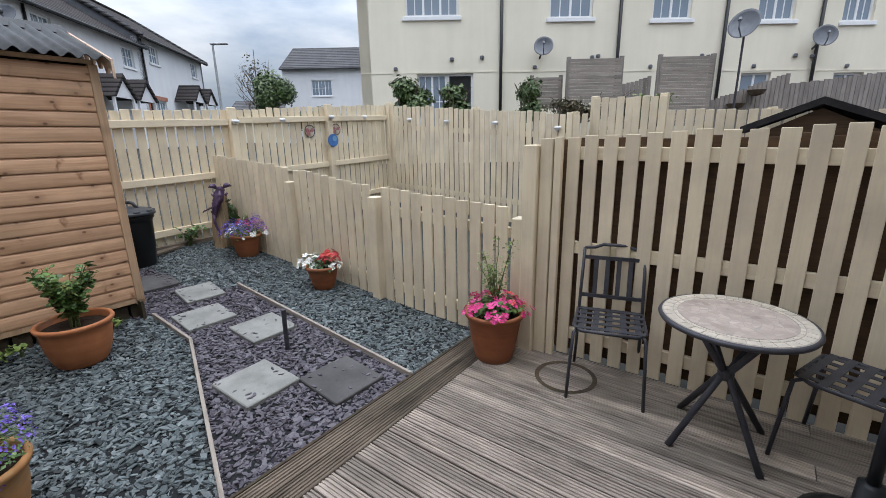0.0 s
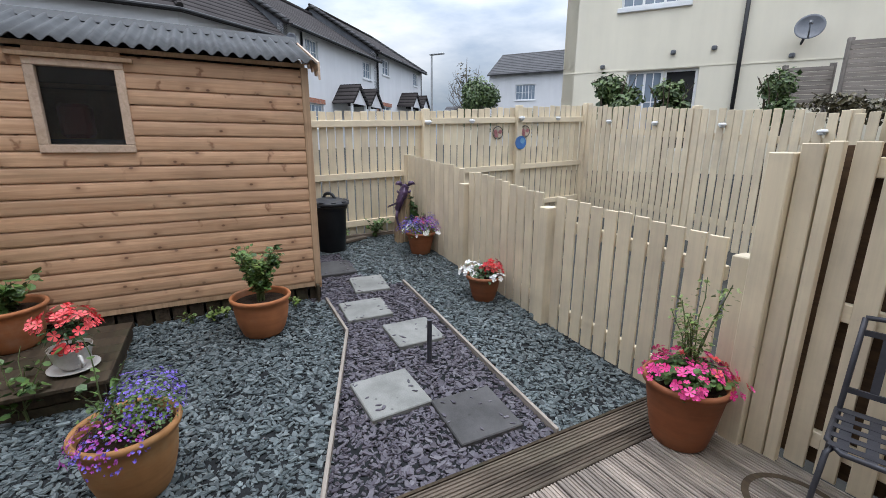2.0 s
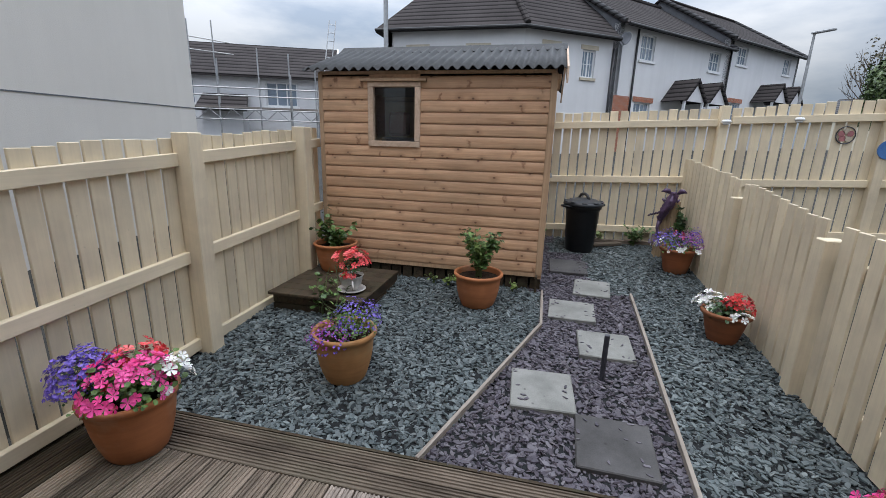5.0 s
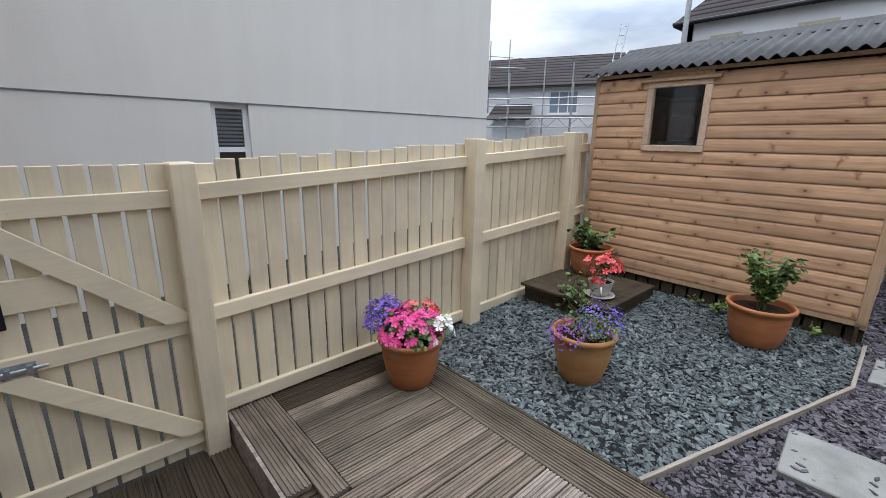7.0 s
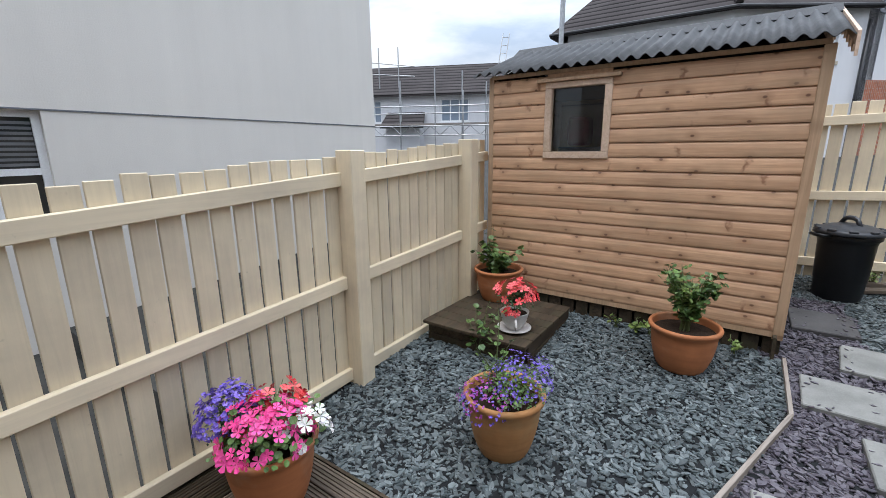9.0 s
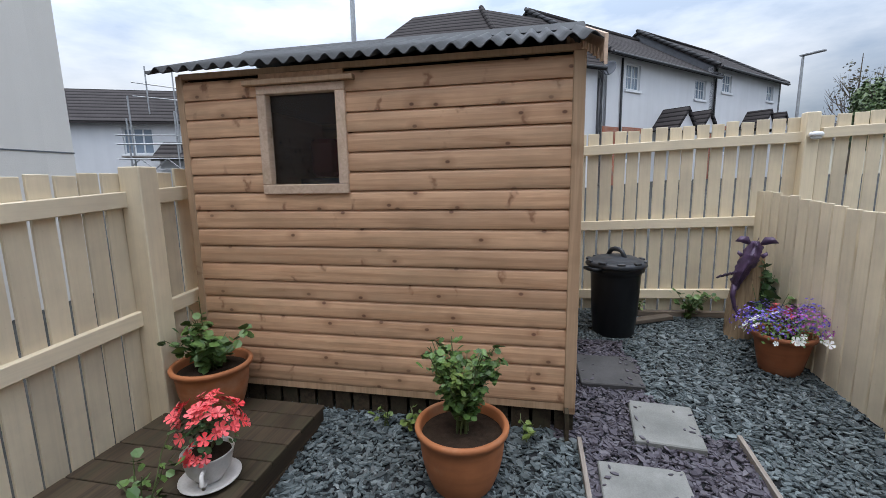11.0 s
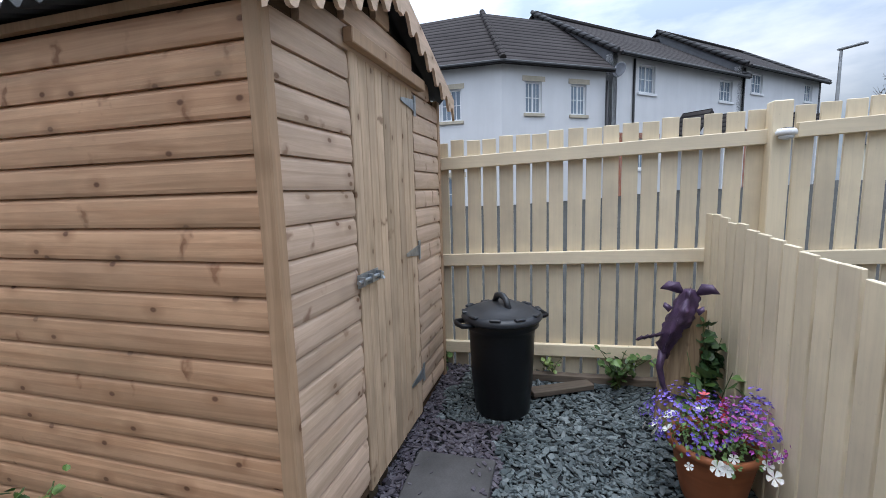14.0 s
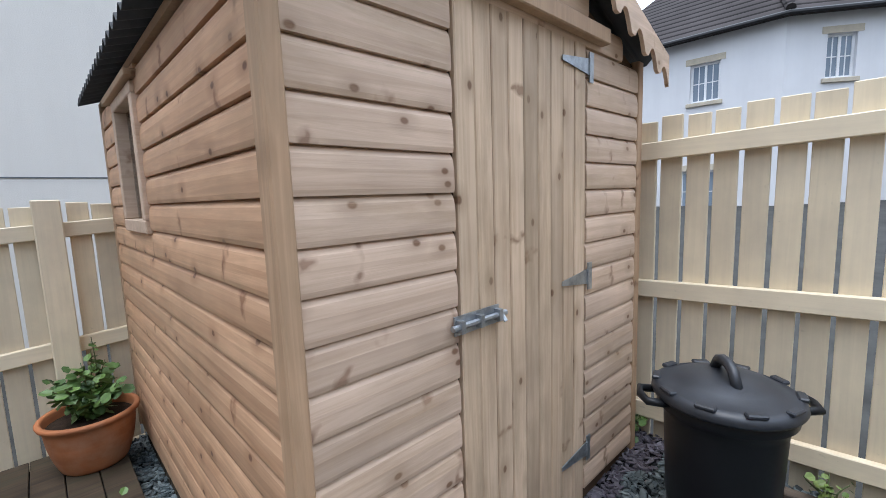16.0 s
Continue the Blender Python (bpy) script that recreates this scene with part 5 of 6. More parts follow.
box(bm, -0.022, 0.024, SY1 - 0.034, SY1 + 0.026, FLOOR - 0.06, EAVE + 0.0, 0.005)
part("corner_cover", bm, m_shed_trim, shed)
# base boards below the shed, upright with gaps, in the dark decking colour
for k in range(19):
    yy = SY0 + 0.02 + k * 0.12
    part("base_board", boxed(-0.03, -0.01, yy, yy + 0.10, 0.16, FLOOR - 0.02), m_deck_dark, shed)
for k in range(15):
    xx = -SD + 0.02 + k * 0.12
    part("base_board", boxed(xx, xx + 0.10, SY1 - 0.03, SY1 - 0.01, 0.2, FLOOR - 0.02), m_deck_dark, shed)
part("bottom_batten", boxed(-0.012, 0.012, SY0, SY1, FLOOR - 0.045, FLOOR - 0.004), m_shed_trim, shed)
# solid near-black block, added for the shaded hollow behind the base boards
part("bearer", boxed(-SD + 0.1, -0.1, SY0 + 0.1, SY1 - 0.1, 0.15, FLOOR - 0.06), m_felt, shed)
# window
win = base("window")
win.parent = shed
t = 0.052
for a, b, c, d in ((WY0 - 0.01, WY1 + 0.01, WZ0 - 0.03, WZ0 + 0.025), (WY0 - 0.01, WY1 + 0.01, WZ1 - 0.025, WZ1 + 0.02), (WY0 - 0.01, WY0 + 0.045, WZ0 + 0.026, WZ1 - 0.026), (WY1 - 0.045, WY1 + 0.01, WZ0 + 0.026, WZ1 - 0.026)):
    part("frame_board", boxed(-0.03, 0.032, a, b, c, d, 0.004), m_shed_pale, win)
part("drip_board", boxed(0.0, 0.055, WY0 - 0.08, WY1 + 0.07, WZ1 + 0.022, WZ1 + 0.05, 0.003), m_shed_trim, win)
part("head_board", boxed(-0.012, 0.012, WY0, WY1, WZ1 + 0.021, EAVE - 0.002), m_shed, win)
pane = part("pane", boxed(-0.022, -0.018, WY0 + 0.03, WY1 - 0.03, WZ0 + 0.01, WZ1 - 0.01), m_clear, win)
# inside the shed: shelf with boxes behind the glass
s = base("storage_box", (-4.75, -0.32, FLOOR), label="dim stacked storage boxes behind the shed window", category="box")
part("crate", boxed(-0.2, 0.15, -0.3, 0.3, 0.0, 1.25), plain("dim_plastic_crate", (0.12, 0.13, 0.16), 0.6), s)
part("red_bag", boxed(-0.1, 0.1, -0.25, -0.05, 1.26, 1.52, 0.03), plain("red_fabric", (0.22, 0.02, 0.03), 0.8), s)
# door: upright planks, lintel, hinges and bolt
door = base("door")
door.parent = shed
DB = 0.40
nd = 9
for k in range(nd):
    a = DX0 + 0.012 + (DX1 - DX0 - 0.024) * k / nd
    b = DX0 + 0.012 + (DX1 - DX0 - 0.024) * (k + 1) / nd
    part("plank", boxed(-b + 0.002, -a - 0.002, SY1 - 0.008, SY1 + 0.014 + (0.003 if k in (0, nd - 1) else 0), DB, DTOP - 0.01, 0.004), m_shed_door, door)
part("lintel", boxed(-DX1 - 0.10, -DX0 + 0.03, SY1 + 0.018, SY1 + 0.06, DTOP, DTOP + 0.058, 0.004), m_shed_trim, shed)
for z in (0.64, 1.383, 2.19):
    bm = bmesh.new()
    box(bm, -DX1 - 0.035, -DX1 - 0.005, SY1 + 0.018, SY1 + 0.023, z - 0.055, z + 0.055)
    prism(bm, [(-DX1 + 0.0, z - 0.03), (-DX1 + 0.19, z - 0.008), (-DX1 + 0.19, z + 0.008), (-DX1 + 0.0, z + 0.03)], SY1 + 0.0185, SY1 + 0.0225)
    tube(bm, [(-DX1 - 0.002, SY1 + 0.024, z - 0.03), (-DX1 - 0.002, SY1 + 0.024, z + 0.03)], 0.006)
    part("hinge", bm, m_galv, door, "galvanised tee hinge")
bm = bmesh.new()
z = 1.358
box(bm, -DX0 - 0.17, -DX0 + 0.025, SY1 + 0.020, SY1 + 0.025, z - 0.028, z + 0.028)
tube(bm, [(-DX0 - 0.19, SY1 + 0.036, z), (-DX0 + 0.045, SY1 + 0.036, z)], 0.009)
for dx in (-0.155, -0.07, 0.012):
    box(bm, -DX0 + dx - 0.008, -DX0 + dx + 0.008, SY1 + 0.025, SY1 + 0.048, z - 0.018, z + 0.018)
tube(bm, [(-DX0 - 0.17, SY1 + 0.036, z), (-DX0 - 0.17, SY1 + 0.052, z - 0.022)], 0.007)
part("bolt", bm, m_galv, door, "galvanised sliding bolt")
# corrugated roof: two pitched sheets
WAVE, AMP, OVER = 0.095, 0.017, 0.10


def corrugated(sign):
    """One pitch of the roof, waving along y and falling along x."""
    bm = bmesh.new()
    y0, y1 = SY0 - 0.14, SY1 + 0.09
    n = int((y1 - y0) / WAVE * 8)
    half = SD / 2
    rows = []
    for d, layer in ((0.0, 0), (half + OVER, 0), (half + OVER, 1), (0.0, 1)):
        z = RIDGE + 0.075 - (RIDGE - EAVE) * d / half - 0.006 * layer
        x = -half + sign * d
        rows.append([bm.verts.new((x, y0 + (y1 - y0) * i / n, z + AMP * math.cos(2 * math.pi * (y0 + (y1 - y0) * i / n) / WAVE))) for i in range(n + 1)])
    for a, b in zip(rows, rows[1:] + rows[:1]):
        for i in range(n):
            bm.faces.new((a[i], a[i + 1], b[i + 1], b[i]))
    part("roof_sheet", bm, m_bitumen, shed, "black corrugated bitumen sheet", smooth=True)


corrugated(1)
corrugated(-1)
bm = bmesh.new()
prism(bm, [(-SD / 2 - 0.14, RIDGE + 0.02), (-SD / 2, RIDGE + 0.105), (-SD / 2 + 0.14, RIDGE + 0.02), (-SD / 2 + 0.13, RIDGE + 0.01), (-SD / 2, RIDGE + 0.09), (-SD / 2 - 0.13, RIDGE + 0.01)], SY0 - 0.15, SY1 + 0.10)
part("ridge_cap", bm, m_bitumen, shed)
part("eaves_board", boxed(-0.012, 0.014, SY0, SY1, EAVE - 0.0, EAVE + 0.03), m_shed_trim, shed)


def scalloped(sign):
    """A fascia board down one pitch of the gable, with a scalloped lower edge."""
    half = SD / 2 + OVER
    n = 7
    pts = []
    fall = (RIDGE - EAVE) / (SD / 2)

    def edge(d):
        return RIDGE + 0.075 - fall * d
    for k in range(n):
        d0 = half * k / n
        for i in range(9):
            u = i / 8
            d = d0 + half / n * u
            if u < 0.22:
                dep = 0.135
            else:
                dep = 0.135 - 0.06 * math.sin(math.pi * (u - 0.22) / 0.78)
            pts.append((-SD / 2 + sign * d, edge(d) - dep))
    pts.append((-SD / 2 + sign * half, edge(half)))
    pts.append((-SD / 2, edge(0)))
    bm = bmesh.new()
    prism(bm, pts, SY1 + 0.092, SY1 + 0.108)
    part("bargeboard", bm, m_shed_pale, shed, "scalloped timber bargeboard")


scalloped(1)
scalloped(-1)

# ---- wooden step beside the shed ----
s = base("wooden_box_step", (-3.55, -0.645, slope(-3.57)), label="dark weathered decking box step in the corner by the shed", category="step")
SX, SYW, SH = 0.43, 0.40, 0.148
STEP_Z = slope(-3.57) + SH
# moss and the corner's shade are both in the dark board colour
for k in range(7):
    part("top_board", boxed(-SX + k * 0.132, -SX + k * 0.132 + 0.127, -SYW - 0.05, SYW + 0.03, SH - 0.025, SH, 0.003), m_deck_dark, s)
for a in ((SX - 0.02, SX + 0.0, -SYW - 0.04, SYW), (-SX, SX - 0.02, SYW - 0.0, SYW + 0.02)):
    for z0, z1 in ((-0.06, 0.03), (0.036, SH - 0.027)):
        part("side_board", boxed(*a, z0, z1, 0.003), m_deck_dark, s)
part("core", boxed(-SX + 0.02, SX - 0.03, -SYW, SYW - 0.01, -0.1, SH - 0.03), m_felt, s)

# ---- pots and plants ----


def pot(loc, r_top, r_base, h, mat, label, belly=0.0, rim=0.03, group=""):
    p = base("flower_pot", loc, label=label, category="plant pot", group=group)
    bm = bmesh.new()
    prof = [(r_base * 0.94, 0.0), (r_base, 0.01)]
    for k in range(1, 9):
        u = k / 9
        prof.append((r_base + (r_top - 0.015 - r_base) * (u ** 0.8) + belly * math.sin(math.pi * u), h * u * 0.86 + 0.01))
    prof += [(r_top - 0.008, h - rim - 0.008), (r_top + 0.004, h - rim), (r_top + 0.008, h - rim * 0.4), (r_top + 0.002, h), (r_top - 0.014, h),
             (r_top - 0.02, h - 0.01), (r_top - 0.025, h - 0.06), (r_top - 0.03, h - 0.075)]
    lathe(bm, prof, 44)
    part("pot_body", bm, mat, p, smooth=True)
    bm = bmesh.new()
    lathe(bm, [(0.01, h - 0.05), (r_top * 0.5, h - 0.043), (r_top - 0.024, h - 0.05), (r_top - 0.024, h - 0.06), (0.01, h - 0.06)], 24)
    part("soil", bm, m_soil, p)
    return p


def dome(n, centre, rad, size, spread=0.5, low=-0.25, tmpl=0, lift=0.0):
    """Places on an uneven dome, facing outwards."""
    out = []
    c = Vector(centre)
    while len(out) < n:
        d = Vector((random.gauss(0, 1), random.gauss(0, 1), random.gauss(0, 1))).normalized()
        if d.z < low:
            continue
        r = random.uniform(1 - spread, 1.0) * (0.85 + 0.28 * noise.noise(d * 2.3 + c)) + lift
        p = c + Vector((d.x * rad[0], d.y * rad[1], d.z * rad[2])) * r
        dd = d + Vector((random.uniform(-.5, .5), random.uniform(-.5, .5), random.uniform(-.1, .7)))
        out.append((tmpl, aim(p, dd, size * random.uniform(0.7, 1.3))))
    return out


def leaf_dome(n, centre, rad, size, spread=0.7, low=-0.3):
    """Leaves that lie roughly flat to the dome and droop outwards."""
    out = []
    c = Vector(centre)
    while len(out) < n:
        d = Vector((random.gauss(0, 1), random.gauss(0, 1), random.gauss(0, 1))).normalized()
        if d.z < low:
            continue
        r = random.uniform(1 - spread, 1.0) * (0.85 + 0.3 * noise.noise(d * 2.3 + c))
        p = c + Vector((d.x * rad[0], d.y * rad[1], d.z * rad[2])) * r
        q = Vector((random.uniform(-.6, .6), random.uniform(-.6, .6), 0.7)) + d * 0.6
        out.append((0, aim(p, q, size * random.uniform(0.6, 1.35))))
    return out


def stems(parent, centre, rad, n, mat=None, r=0.0035):
    bm = bmesh.new()
    c = Vector(centre)
    for k in range(n):
        a = random.uniform(0, 6.28)
        e = Vector((math.cos(a) * rad[0] * 0.8, math.sin(a) * rad[1] * 0.8, rad[2] * random.uniform(0.2, 0.8)))
        tube(bm, [c + Vector((e.x * 0.15, e.y * 0.15, -0.06)), c + Vector((e.x * 0.5, e.y * 0.5, e.z * 0.7)), c + e], r, r * 0.5, 5)
    part("stem", bm, mat or m_stem, parent)


def flowering(loc, label, leaves, blooms, name="flowering_plant"):
    """leaves: (count, centre, radii, size, material); blooms: (count, centre, radii, size, material, template)."""
    p = base(name, loc, label=label, category="plant")
    for n, c, rad, size, mat in leaves:
        scatter("foliage", [ROUND if size > 0.022 else LEAF], leaf_dome(n, c, rad, size), mat, p)
        stems(p, c, rad, max(5, n // 40))
    for n, c, rad, size, mat, tm in blooms:
        scatter("blossom", [tm], dome(n, c, rad, size, 0.16, -0.15, 0, 0.06), mat, p)
    return p


def bush(loc, label, stalks, height, spread, leaf, mat, per=26, twig=None):
    p = base("shrub_plant", loc, label=label, category="plant")
    bm = bmesh.new()
    mats = []
    for k in range(stalks):
        a = random.uniform(0, 6.28)
        rr = spread * random.uniform(0.25, 1.0)
        hh = height * random.uniform(0.55, 1.0)
        pts = [Vector((0.03 * math.cos(a), 0.03 * math.sin(a), -0.06))]
        for i in range(1, 6):
            u = i / 5
            pts.append(Vector((math.cos(a) * rr * u ** 1.3 + random.uniform(-.01, .01), math.sin(a) * rr * u ** 1.3 + random.uniform(-.01, .01), hh * u)))
        tube(bm, pts, 0.005, 0.002, 5)
        for j in range(per):
            u = random.uniform(0.25, 1.0) * 4.99
            i = int(u)
            q = pts[i].lerp(pts[i + 1], u - i) + Vector((random.uniform(-1, 1), random.uniform(-1, 1), random.uniform(-.5, .5))) * spread * 0.22
            mats.append((0, aim(q, (random.uniform(-.8, .8), random.uniform(-.8, .8), 0.8), leaf * random.uniform(0.6, 1.3))))
    part("stem", bm, twig or m_stem, p)
    scatter("foliage", [LEAF if leaf < 0.03 else ROUND], mats, mat, p)
    return p


# pink petunias at the corner of the deck
pot((-1.43, 2.53, DZ + 0.001), 0.21, 0.135, 0.37, m_terra_dark, "brown terracotta pot standing on the decking corner")
flowering((-1.43, 2.53, DZ + 0.35), "hot pink petunias spilling over the brown pot", [(420, (0, 0, 0.03), (0.23, 0.23, 0.12), 0.034, m_leaf)],
          [(105, (0, 0, 0.02), (0.26, 0.26, 0.13), 0.023, m_pink, BLOOM), (22, (0.03, 0.05, 0.03), (0.22, 0.22, 0.13), 0.022, m_coral, BLOOM)])
bush((-1.43, 2.55, DZ + 0.37), "tall feathery green stems rising from the pink petunias", 10, 0.58, 0.17, 0.026, m_leaf_lime, 40)
# white and red flowers by the picket fence
pot((-3.50, 2.62, slope(-3.5) + 0.005), 0.17, 0.10, 0.25, m_terra_dark, "small brown terracotta pot beside the picket fence")
flowering((-3.50, 2.62, slope(-3.5) + 0.24), "white and deep red begonias in the small pot", [(220, (0, 0, 0.02), (0.18, 0.18, 0.11), 0.034, m_leaf_dark)],
          [(46, (-0.10, -0.06, 0.02), (0.15, 0.15, 0.10), 0.028, m_white, BLOOM), (40, (0.06, 0.05, 0.05), (0.11, 0.11, 0.13), 0.027, m_red, BLOOM), (16, (0.16, 0.05, 0.01), (0.05, 0.08, 0.05), 0.026, m_white, BLOOM)])
# mixed purple pot in the far corner
pot((-4.99, 2.65, slope(-4.99)), 0.18, 0.115, 0.28, m_terra_dark, "brown terracotta pot in the far corner by the picket fence")
flowering((-4.97, 2.64, slope(-4.97) + 0.27), "violet lobelia with white and pink flowers", [(520, (0, 0, 0.03), (0.27, 0.25, 0.16), 0.022, m_leaf)],
          [(420, (-0.08, -0.08, 0.04), (0.24, 0.2, 0.17), 0.009, m_violet, TINY), (240, (0.02, 0.1, 0.06), (0.2, 0.16, 0.15), 0.009, m_magenta, TINY), (260, (-0.02, 0.18, 0.06), (0.16, 0.12, 0.18), 0.009, m_violet, TINY),
           (26, (0, -0.02, 0.01), (0.27, 0.27, 0.14), 0.024, m_white, BLOOM), (8, (-0.04, -0.01, 0.13), (0.08, 0.08, 0.06), 0.024, m_coral, BLOOM)])
# rose in a wide pot in front of the shed
pot((-3.66, 0.66, slope(-3.66) + 0.003), 0.215, 0.145, 0.31, m_terra, "wide weathered terracotta pot on blue slate before the shed", 0.012, 0.028)
bush((-3.66, 0.66, slope(-3.66) + 0.27), "small leafy green rose bush with pale young leaves", 18, 0.42, 0.19, 0.036, m_leaf, 40)
bush((-3.66, 0.66, slope(-3.66) + 0.40), "yellow-green young shoots of the rose bush", 8, 0.24, 0.17, 0.032, m_leaf_lime, 24)
# lobelia pot on the slate
pot((-2.36, -0.02, slope(-2.36) + 0.004), 0.205, 0.13, 0.345, m_terra_pale, "ochre terracotta pot standing on blue slate", 0.01, 0.03)
flowering((-2.36, -0.02, slope(-2.36) + 0.325), "trailing violet and magenta lobelia", [(800, (0, 0.04, 0.05), (0.21, 0.21, 0.16), 0.02, m_leaf)],
          [(360, (-0.02, 0.08, 0.08), (0.18, 0.18, 0.17), 0.008, m_violet, TINY), (230, (0.08, -0.05, 0.0), (0.17, 0.18, 0.12), 0.008, m_magenta, TINY), (120, (0.14, -0.04, -0.03), (0.13, 0.16, 0.12), 0.008, m_violet, TINY)])
bush((-2.42, -0.10, slope(-2.36) + 0.30), "one tall thin leafy rose stem", 3, 0.5, 0.14, 0.036, m_leaf, 14)
# mixed pot on the deck by the gate fence
pot((-1.47, -0.74, DZ + 0.001), 0.21, 0.135, 0.335, m_terra, "terracotta pot standing on the decking by the fence", 0.008, 0.03)
flowering((-1.47, -0.74, DZ + 0.315), "pink, coral, white and violet bedding flowers", [(560, (0, 0.02, 0.05), (0.26, 0.26, 0.19), 0.032, m_leaf), (420, (0.06, -0.18, 0.06), (0.16, 0.15, 0.17), 0.018, m_leaf_dark)],
          [(125, (0.03, 0.04, 0.06), (0.22, 0.22, 0.19), 0.027, m_pink, BLOOM), (24, (-0.05, -0.02, 0.10), (0.16, 0.16, 0.17), 0.028, m_coral, BLOOM), (12, (-0.08, 0.0, 0.1), (0.13, 0.13, 0.17), 0.028, m_red, BLOOM),
           (34, (-0.08, 0.17, 0.06), (0.11, 0.12, 0.15), 0.027, m_white, BLOOM), (700, (0.06, -0.19, 0.07), (0.17, 0.15, 0.18), 0.0115, m_violet, TINY)])
# on the box step
pot((-3.85, -0.84, STEP_Z + 0.001), 0.212, 0.145, 0.285, m_terra, "old terracotta pot on the wooden step in the corner", 0.008, 0.025)
bush((-3.85, -0.84, STEP_Z + 0.21), "broad-leaved green plant in the corner pot", 14, 0.32, 0.22, 0.058, m_leaf, 18)
bush((-3.90, -0.94, STEP_Z + 0.22), "tall thin shoot in the corner pot", 2, 0.52, 0.07, 0.034, m_leaf, 12)
c = base("teacup_planter", (-3.29, -0.41, STEP_Z + 0.001), 30, label="pale ceramic teacup planter on a saucer", category="plant pot")
bm = bmesh.new()
lathe(bm, [(0.05, 0.0), (0.09, 0.006), (0.125, 0.022), (0.127, 0.027), (0.09, 0.014), (0.02, 0.012)], 32)
part("saucer", bm, m_ceramic, c, smooth=True)
bm = bmesh.new()
lathe(bm, [(0.05, 0.016), (0.055, 0.025), (0.088, 0.07), (0.105, 0.145), (0.108, 0.15), (0.102, 0.15), (0.095, 0.13), (0.02, 0.125)], 32)
part("cup", bm, m_ceramic, c, smooth=True)
bm = bmesh.new()
tube(bm, [(0.095, 0, 0.115), (0.14, 0, 0.12), (0.155, 0, 0.085), (0.13, 0, 0.055), (0.08, 0, 0.055)], 0.009)
part("handle", bm, m_ceramic, c, smooth=True)
bm = bmesh.new()
lathe(bm, [(0.01, 0.128), (0.096, 0.13), (0.096, 0.127), (0.01, 0.126)], 20)
part("soil", bm, m_soil, c)
flowering((-3.29, -0.41, STEP_Z + 0.17), "bright coral red begonia in the teacup", [(120, (0, 0.0, 0.05), (0.14, 0.17, 0.13), 0.030, m_leaf_dark)],
          [(62, (-0.02, 0.0, 0.10), (0.14, 0.18, 0.12), 0.027, m_coral, BLOOM), (10, (0.06, 0.02, 0.0), (0.05, 0.06, 0.06), 0.028, m_coral, BLOOM)])
bush((-3.12, -0.62, slope(-3.2) + 0.02), "thin rose shoots leaning over the step", 7, 0.36, 0.24, 0.045, m_leaf, 10)
# weeds along the shed and the end fence
for x, y, n in ((-4.0, 0.32, 4), (-4.0, 0.42, 4), (-3.99, 0.95, 4), (-4.0, 0.16, 3)):
    bush((x, y, slope(x) + 0.03), "small green weeds at the foot of the shed", n, 0.10, 0.09, 0.04, m_leaf_lime, 4)
bush((-5.85, 2.35, slope(-5.85) + 0.02), "green leafy weeds at the foot of the end fence", 9, 0.26, 0.2, 0.045, m_leaf, 12)
bush((-5.50, 2.765, slope(-5.5) + 0.02), "tall dark green climber behind the driftwood", 16, 0.62, 0.06, 0.05, m_leaf_dark, 26)
bush((-5.35, 2.72, slope(-5.4) + 0.02), "broad green leaves behind the corner pot", 7, 0.46, 0.16, 0.085, m_leaf, 5)
bush((-5.88, 1.15, slope(-5.85) + 0.02), "small green weeds beside the bin", 5, 0.14, 0.1, 0.035, m_leaf, 8)
bush((-5.9, 1.95, slope(-5.9) + 0.04), "small green weeds at the foot of the end fence", 5, 0.12, 0.1, 0.03, m_leaf_lime, 8)

# driftwood with a purple dragon on it
d = base("driftwood_log", (-5.52, 2.62, slope(-5.52)), label="upright driftwood log standing in the corner", category="driftwood")
bm = bmesh.new()
seg = 18
rings = []
for k in range(15):
    u = k / 14
    z = -0.05 + 0.72 * u
    cx, cy = -0.03 * u, 0.05 * u
    ring = []
    for i in range(seg):
        a = 2 * math.pi * i / seg
        r = (0.098 - 0.022 * u) * (1 + 0.5 * noise.noise(Vector((math.cos(a) * 1.6, math.sin(a) * 1.6, z * 1.6))))
        ring.append(bm.verts.new((cx + r * math.cos(a), cy + r * math.sin(a), z)))
    rings.append(ring)
for a, b in zip(rings, rings[1:]):
    for i in range(seg):
        bm.faces.new((a[i], a[(i + 1) % seg], b[(i + 1) % seg], b[i]))
bm.faces.new(rings[-1])
part("log", bm, m_drift, d)
bm = bmesh.new()
spine = [Vector((0.075, -0.06, 0.40)), Vector((0.085, -0.05, 0.47)), Vector((0.08, -0.03, 0.54)), Vector((0.075, 0.0, 0.61)), Vector((0.06, 0.03, 0.68)), Vector((0.045, 0.045, 0.74)), Vector((0.04, 0.05, 0.79))]
girth = [0.016, 0.03, 0.042, 0.048, 0.052, 0.04, 0.022]
rings = []
for k in range(25):
    u = k / 24 * 5.999
    i = int(u)
    c = spine[i].lerp(spine[i + 1], u - i)
    r = girth[i] + (girth[i + 1] - girth[i]) * (u - i)
    ring = []
    for q in range(16):
        a = 2 * math.pi * q / 16
        d = Vector((math.cos(a), math.sin(a), 0))
        rr = r * (1 + 0.55 * noise.noise(Vector((d.x * 2.2, d.y * 2.2, c.z * 34))) + 0.25 * math.cos(4 * a))
        ring.append(bm.verts.new(c + d * rr))
    rings.append(ring)
for a, b in zip(rings, rings[1:]):
    for q in range(16):
        bm.faces.new((a[q], a[(q + 1) % 16], b[(q + 1) % 16], b[q]))
bm.faces.new(rings[0][::-1])
bm.faces.new(rings[-1])


